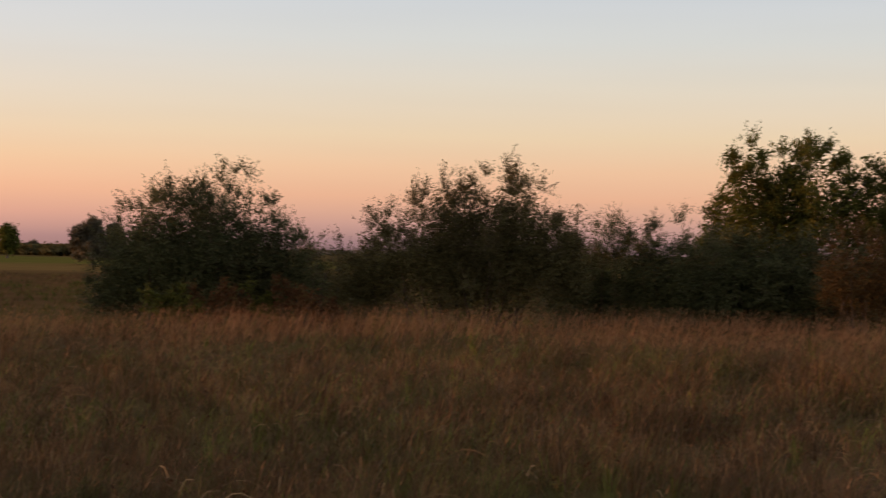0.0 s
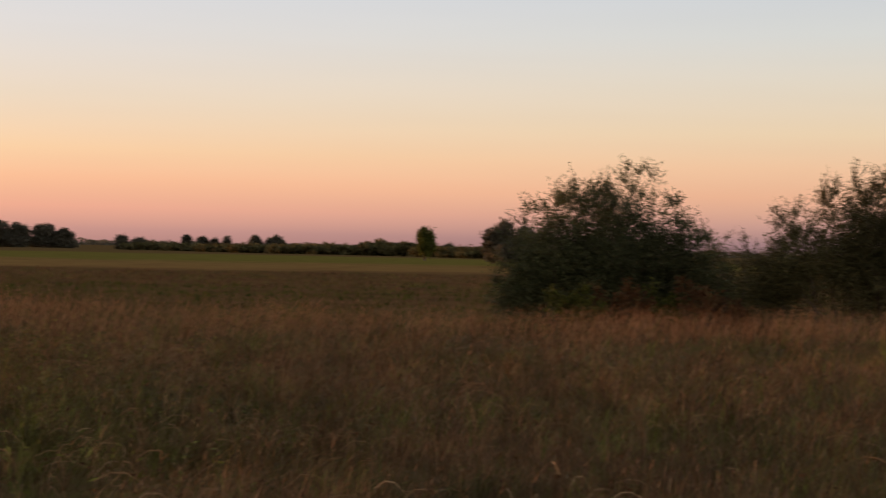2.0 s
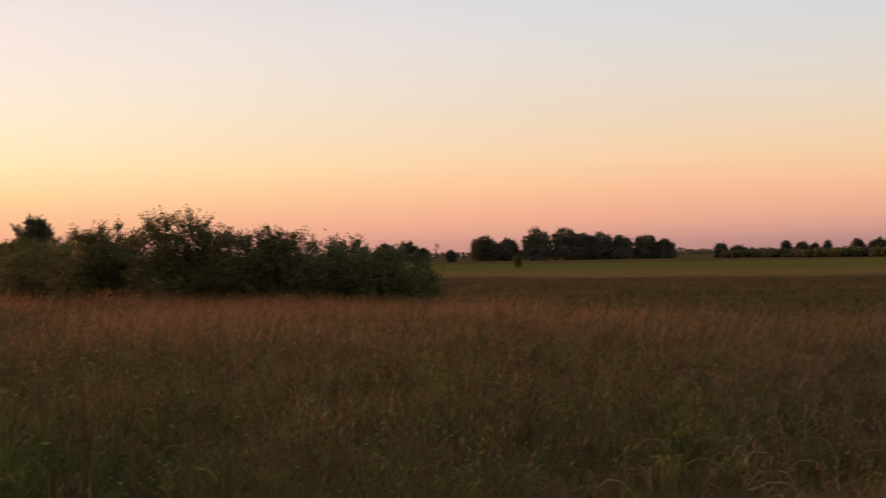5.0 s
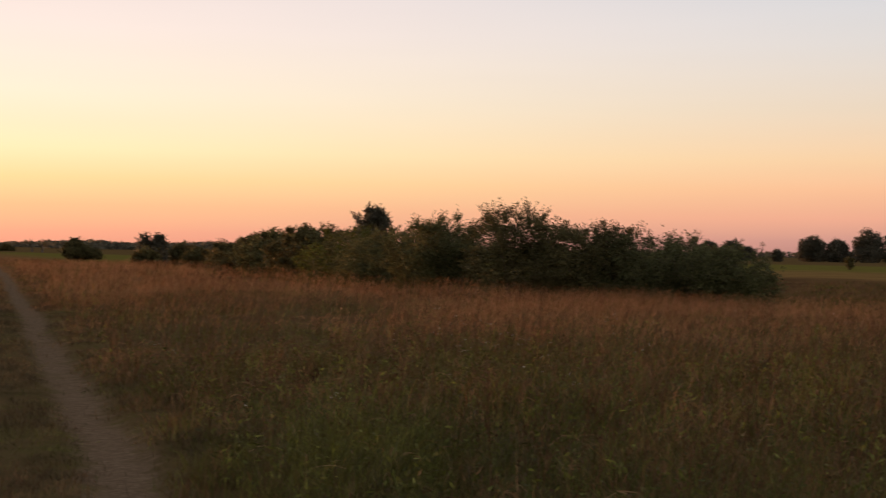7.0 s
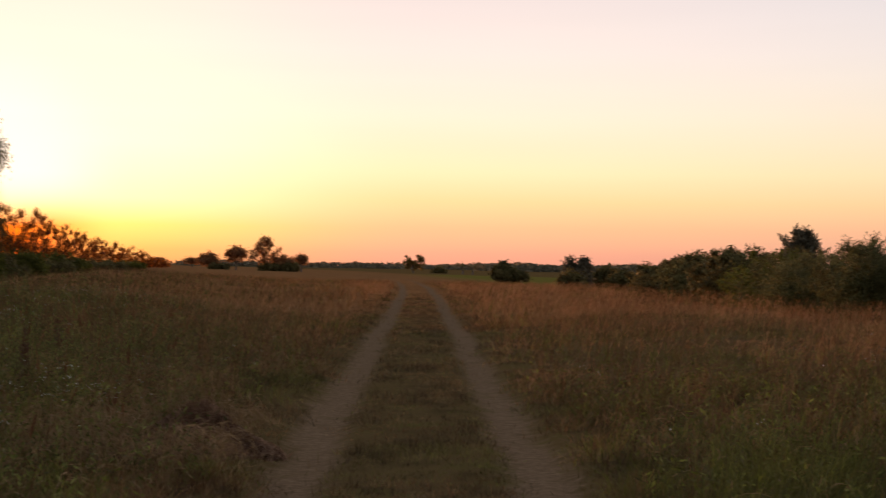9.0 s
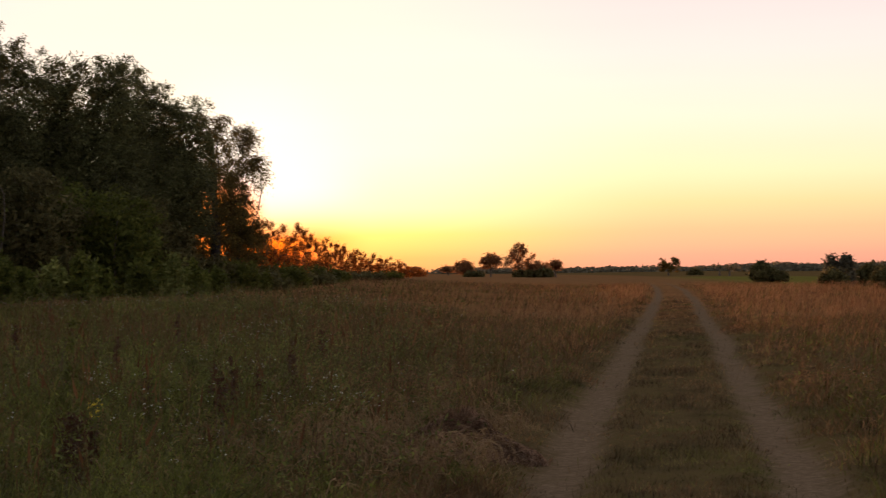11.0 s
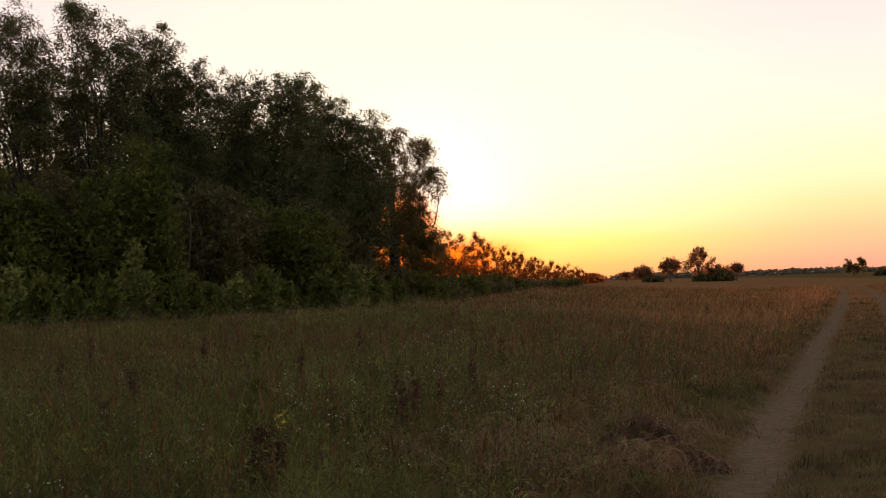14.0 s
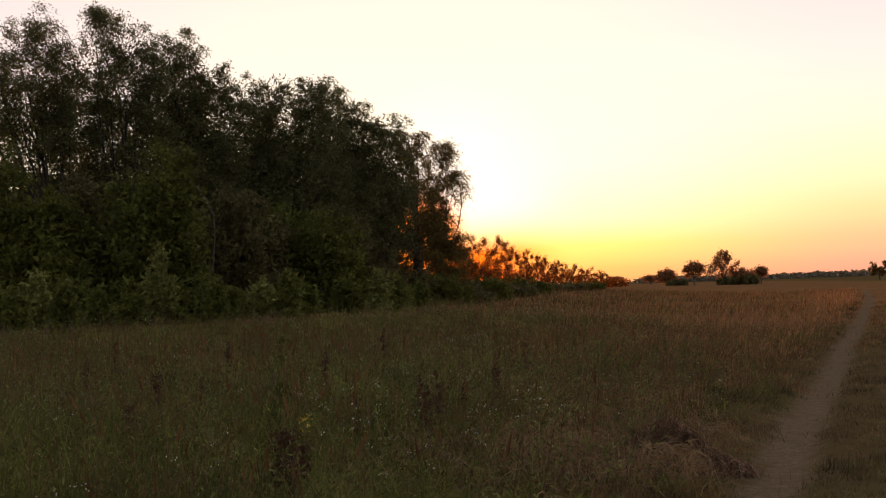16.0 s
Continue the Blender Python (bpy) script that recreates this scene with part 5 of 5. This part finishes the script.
for i, (az, d, el, w) in enumerate([(82.9, 300, 0.46, 0.42), (81.8, 300, 0.76, 0.38), (80.6, 290, 1.2, 0.6), (79.8, 290, 0.4, 0.45), (79.1, 300, 0.4, 0.22), (85.0, 420, 0.12, 0.3), (83.6, 400, 0.14, 0.3)]):
    far_tree("field_tree", "tree with open rounded crown on the far plain", "tree", "trees beyond the track", az, d, [(az + w * 0.55, el * 0.82, w * 0.65), (az, el, w * 0.75), (az - w * 0.55, el * 0.82, w * 0.65)] + ([(az, el * 0.5, w * 0.95)] if i in (0, 2, 3) else []), w, 230 + i, M_FIELD, low=0.6 if i in (0, 2, 3) else 1.7, leaf=0.34, width=0.22, clumps=62, clump_r=0.5, fill=0.02, spread=0.3, stems=7, stem_r=0.12)
for i, (az, el, w) in enumerate([(82.5, -0.1, 0.3), (80.4, 0.0, 0.36), (79.6, 0.05, 0.3)]):
    far_tree("field_shrub", "low dark shrub under far trees", "shrub", "scrub under the far trees", az, 288, [(az + w * 0.6, el * 0.7, w * 0.8), (az, el, w * 0.8), (az - w * 0.6, el * 0.7, w * 0.8)], w, 270 + i, M_SHRUB, low=-0.4, trunk=None, clumps=36)
# bare and thin trees on the far plain
for i, (az, d, el) in enumerate([(42.2, 380, 0.62), (64.7, 150, 0.6), (71.9, 300, 0.28), (72.3, 300, 0.22)]):
    far_tree("bare_tree", "thin nearly leafless tree on the far plain", "tree", "bare far trees", az, d, [(az, el, 0.16)], 0.16, 250 + i, M_SHRUB, low=0.6, clumps=14, clump_r=0.5, fill=0.0, shoots=5, per=2, stems=9, stem_r=0.07, leaf=0.25, width=0.12, spread=0.03)


def build_forest():
    """The dark line of woods on the horizon."""
    rng = np.random.default_rng(5)
    pieces = []
    for az0, az1, d, h, n in ((44, 84, 900, 3.6, 3600), (-20, 44, 1100, 4.6, 4200), (63, 71.5, 700, 3.9, 1100)):
        az = rng.uniform(az0, az1, n)
        dd = d * rng.uniform(0.98, 1.1, n)
        x, y = -np.sin(np.radians(az * TURN)) * dd / TURN, np.cos(np.radians(az * TURN)) * dd / TURN
        top = h * (0.9 + 0.18 * np.sin(az * 1.9) * np.sin(az * 0.73 + 1) + 0.10 * np.sin(az * 17) + 0.06 * rng.normal(size=n))
        for k in range(3):
            z = ground_z(x, y) + np.maximum(top, 1) * rng.uniform(0.0, 1.0, n)
            C = np.stack([x + rng.normal(size=n) * 4, y + rng.normal(size=n) * 4, z], 1)
            pieces.append(leaf_quads(C, rng.normal(size=(n, 3)) * np.array([1, 1, 0.4]), 3.4, 1.7, rng))
    stuff("distant_forest", *joined(pieces), M_OAK, "low dark line of woods along the horizon", "forest")


build_forest()


# ---- flowers and weeds in the meadow ----
def build_flowers():
    rng = np.random.default_rng(8)
    stalk, head = [], []
    for az0, az1, r0, r1, n, many, wide in ((85, 113, 7, 16, 42, 10, 0.16), (85, 113, 16, 36, 120, 15, 0.36), (36, 62, 8, 20, 16, 5, 0.3), (50, 58, 12.5, 17, 10, 9, 0.28), (60, 70, 8, 16, 6, 5, 0.3), (78, 88, 9, 32, 14, 8, 0.4)):
        cx, cy = scatter(rng, n, az0, az1, r0, r1)
        q = rng.integers(0, n, n * many)
        q = q[rng.random(len(q)) < rng.uniform(0.1, 1.0, n)[q]]
        x, y = cx[q] + rng.normal(size=len(q)) * wide, cy[q] + rng.normal(size=len(q)) * wide
        k = track_cut(x, y, rng) > 0.8
        x, y = x[k], y[k]
        n = len(x)
        h = rng.uniform(0.42, 0.7, n)
        stalk.append(blades(x, y, h, 0.005, rng, (0.03, 0.02), 0.05))
        size = rng.uniform(0.02, 1.0, n) ** 1.6
        for q in range(5):
            C = np.stack([x + rng.normal(size=n) * 0.028, y + rng.normal(size=n) * 0.028, ground_z(x, y) + h * 0.97 + rng.normal(size=n) * 0.015], 1)
            keep = size > q * 0.18
            head.append(leaf_quads(C[keep], rng.normal(size=(keep.sum(), 3)), 0.012, 0.010, rng))
    stuff("flower_stalks", *joined(stalk), M_GREEN, "thin green stalks of small wild flowers", "flower stalks")
    stuff("white_flowers", *joined(head), M_WHITE, "small white wild flower heads scattered in the grass", "flowers")


build_flowers()
plant("yellow_flower", "single weed with small yellow flowers among the grass", "flower", "", 98.3, 12.0, 301, [(0, 0, 0.36, 0.06, 0.06, 0.10)], M_YELLOW, None, "blossom",
      clumps=7, clump_r=0.03, shoots=4, per=3, leaf=0.022, width=0.014, up=0.8, fill=0.0, stems=4, stem_r=0.004, base_spread=0.04, spread=0.008, wisps=0)
for i, (az, d, h) in enumerate([(11.2, 25.4, 0.85), (10.2, 25.8, 0.9), (9.1, 25.5, 1.0), (8.0, 25.8, 0.9), (6.9, 25.6, 1.15), (6.2, 26, 0.95), (12.3, 25.2, 0.8), (5.2, 26.2, 0.8)]):
    plant("tall_weed", "rusty brown leafy weed standing before the shrubs", "weed", "rusty weeds under the shrubs", az, d, 310 + i,
          [(0, 0, h * 0.55, 0.28, 0.28, h * 0.45), (0.3, 0.1, h * 0.42, 0.25, 0.25, h * 0.4)], M_RUST if i % 3 else M_GREENTREE,
          clumps=14, clump_r=0.16, shoots=8, per=6, leaf=0.08, width=0.03, up=1.1, fill=0.1, stems=5, stem_r=0.009, base_spread=0.15, spread=0.025, wisps=0.6)
for i, (az, d, h) in enumerate([(98.9, 9.7, 0.42), (99.4, 9.9, 0.4), (99.0, 10.4, 0.5), (98.4, 10.1, 0.45), (105.5, 13.5, 0.5), (91.6, 14, 0.45), (102.5, 16, 0.55), (96.2, 13, 0.5), (99.2, 10.5, 0.55), (98.7, 10.7, 0.5), (99.6, 10.8, 0.48), (104.4, 15.5, 0.75), (104.2, 15.8, 0.7), (107.2, 17, 0.7), (93.1, 12, 0.7), (92.7, 12.4, 0.75), (93.4, 12.6, 0.65), (90.2, 15, 0.7), (101.4, 20, 0.8), (88.9, 18, 0.75), (94.9, 21, 0.8), (106.0, 22, 0.8), (97.4, 17, 0.7)]):
    plant("dock_weed", "dark brown dried dock plant among the grass", "weed", "dried docks", az, d, 330 + i, [(0, 0, h * 0.6, 0.07, 0.07, h * 0.4)], M_DOCK, None, "seed_spike",
          clumps=10, clump_r=0.07, shoots=6, per=7, leaf=0.02, width=0.012, up=1.8, fill=0.1, stems=4, stem_r=0.005, base_spread=0.04, spread=0.008, wisps=0.6)
plant("tall_weed", "tall dark green stalk with small leaves standing alone", "weed", "", 99.2, 15.8, 352, [(0.02, 0, 0.62, 0.05, 0.05, 0.42), (-0.03, 0, 0.3, 0.09, 0.09, 0.2)], M_UNDER, None, "leaves",
      clumps=18, clump_r=0.07, shoots=5, per=5, leaf=0.06, width=0.018, up=1.0, fill=0.0, stems=3, stem_r=0.008, base_spread=0.03, spread=0.012, wisps=0.3)


# ---- heap of lodged hay beside the track ----
def hay_heap(az, d, wide, high, seed):
    rng = np.random.default_rng(seed)
    x0, y0, z0 = spot(az, d)
    root = new("hay_heap")
    root.empty_display_size = 0.3
    root.matrix_world = pose(x0, y0, z0, 0, 0, az * TURN)
    tagged(root, "low swirled heap of flattened brown hay beside the track", "hay", "")

    def rise(u, v):
        r = np.hypot(u / 1.25, v) / wide
        swirl = 0.16 * np.sin(5 * r + 2 * np.arctan2(v, u) + 0.8) + 0.08 * np.sin(u * 9 + v * 5)
        return high * np.clip(1 - r, -0.2, 1) ** 1 * (1 + swirl) * (r < 1.25)

    n, m = 36, 12
    a = np.linspace(0, 2 * np.pi, n, endpoint=False)
    V, F = [(0, 0, float(rise(np.array(0.01), np.array(0.0))))], []
    for i in range(1, m + 1):
        r = wide * 1.2 * i / m
        u, v = np.cos(a) * r * 1.25, np.sin(a) * r
        V += list(zip(u, v, rise(u, v) - 0.03 * (i == m)))
    for j in range(n):
        k = (j + 1) % n
        F += [(1 + i * n + j, 1 + (i + 1) * n + j, 1 + (i + 1) * n + k, 1 + i * n + k) for i in range(m - 1)]
    part("mound", V, F, M_HAY, root, "dense matted hay", smooth=True)
    q = 5200
    t, r = rng.uniform(0, 2 * np.pi, q), wide * 1.15 * np.sqrt(rng.random(q))
    u, v = np.cos(t) * r * 1.25, np.sin(t) * r
    turn = t + 1.3 + rng.normal(size=q) * 0.5
    step = rng.uniform(0.03, 0.075, q)
    side = np.stack([-np.sin(turn), np.cos(turn), rng.normal(size=q) * 0.7], 1) * 0.0026
    lift = rng.uniform(0.0, 0.07, q)
    rows = []
    for k in range(5):
        turn = turn + rng.normal(size=q) * 0.12 + 0.16
        uu, vv = u + np.cos(turn) * step * (k - 2), v + np.sin(turn) * step * (k - 2)
        c = np.stack([uu, vv, rise(uu, vv) + 0.006 + lift * (1 - (k - 2) ** 2 / 4.5)], 1)
        rows += [c - side, c + side]
    o = np.arange(q)[:, None] * 10
    faces = np.concatenate([o + [2 * k, 2 * k + 1, 2 * k + 3, 2 * k + 2] for k in range(4)])
    tagged(part("straw", np.stack(rows, 1).reshape(-1, 3), faces, M_HAY, root), kind="stuff")


hay_heap(*HEAP, 0.5, 0.36, 401)
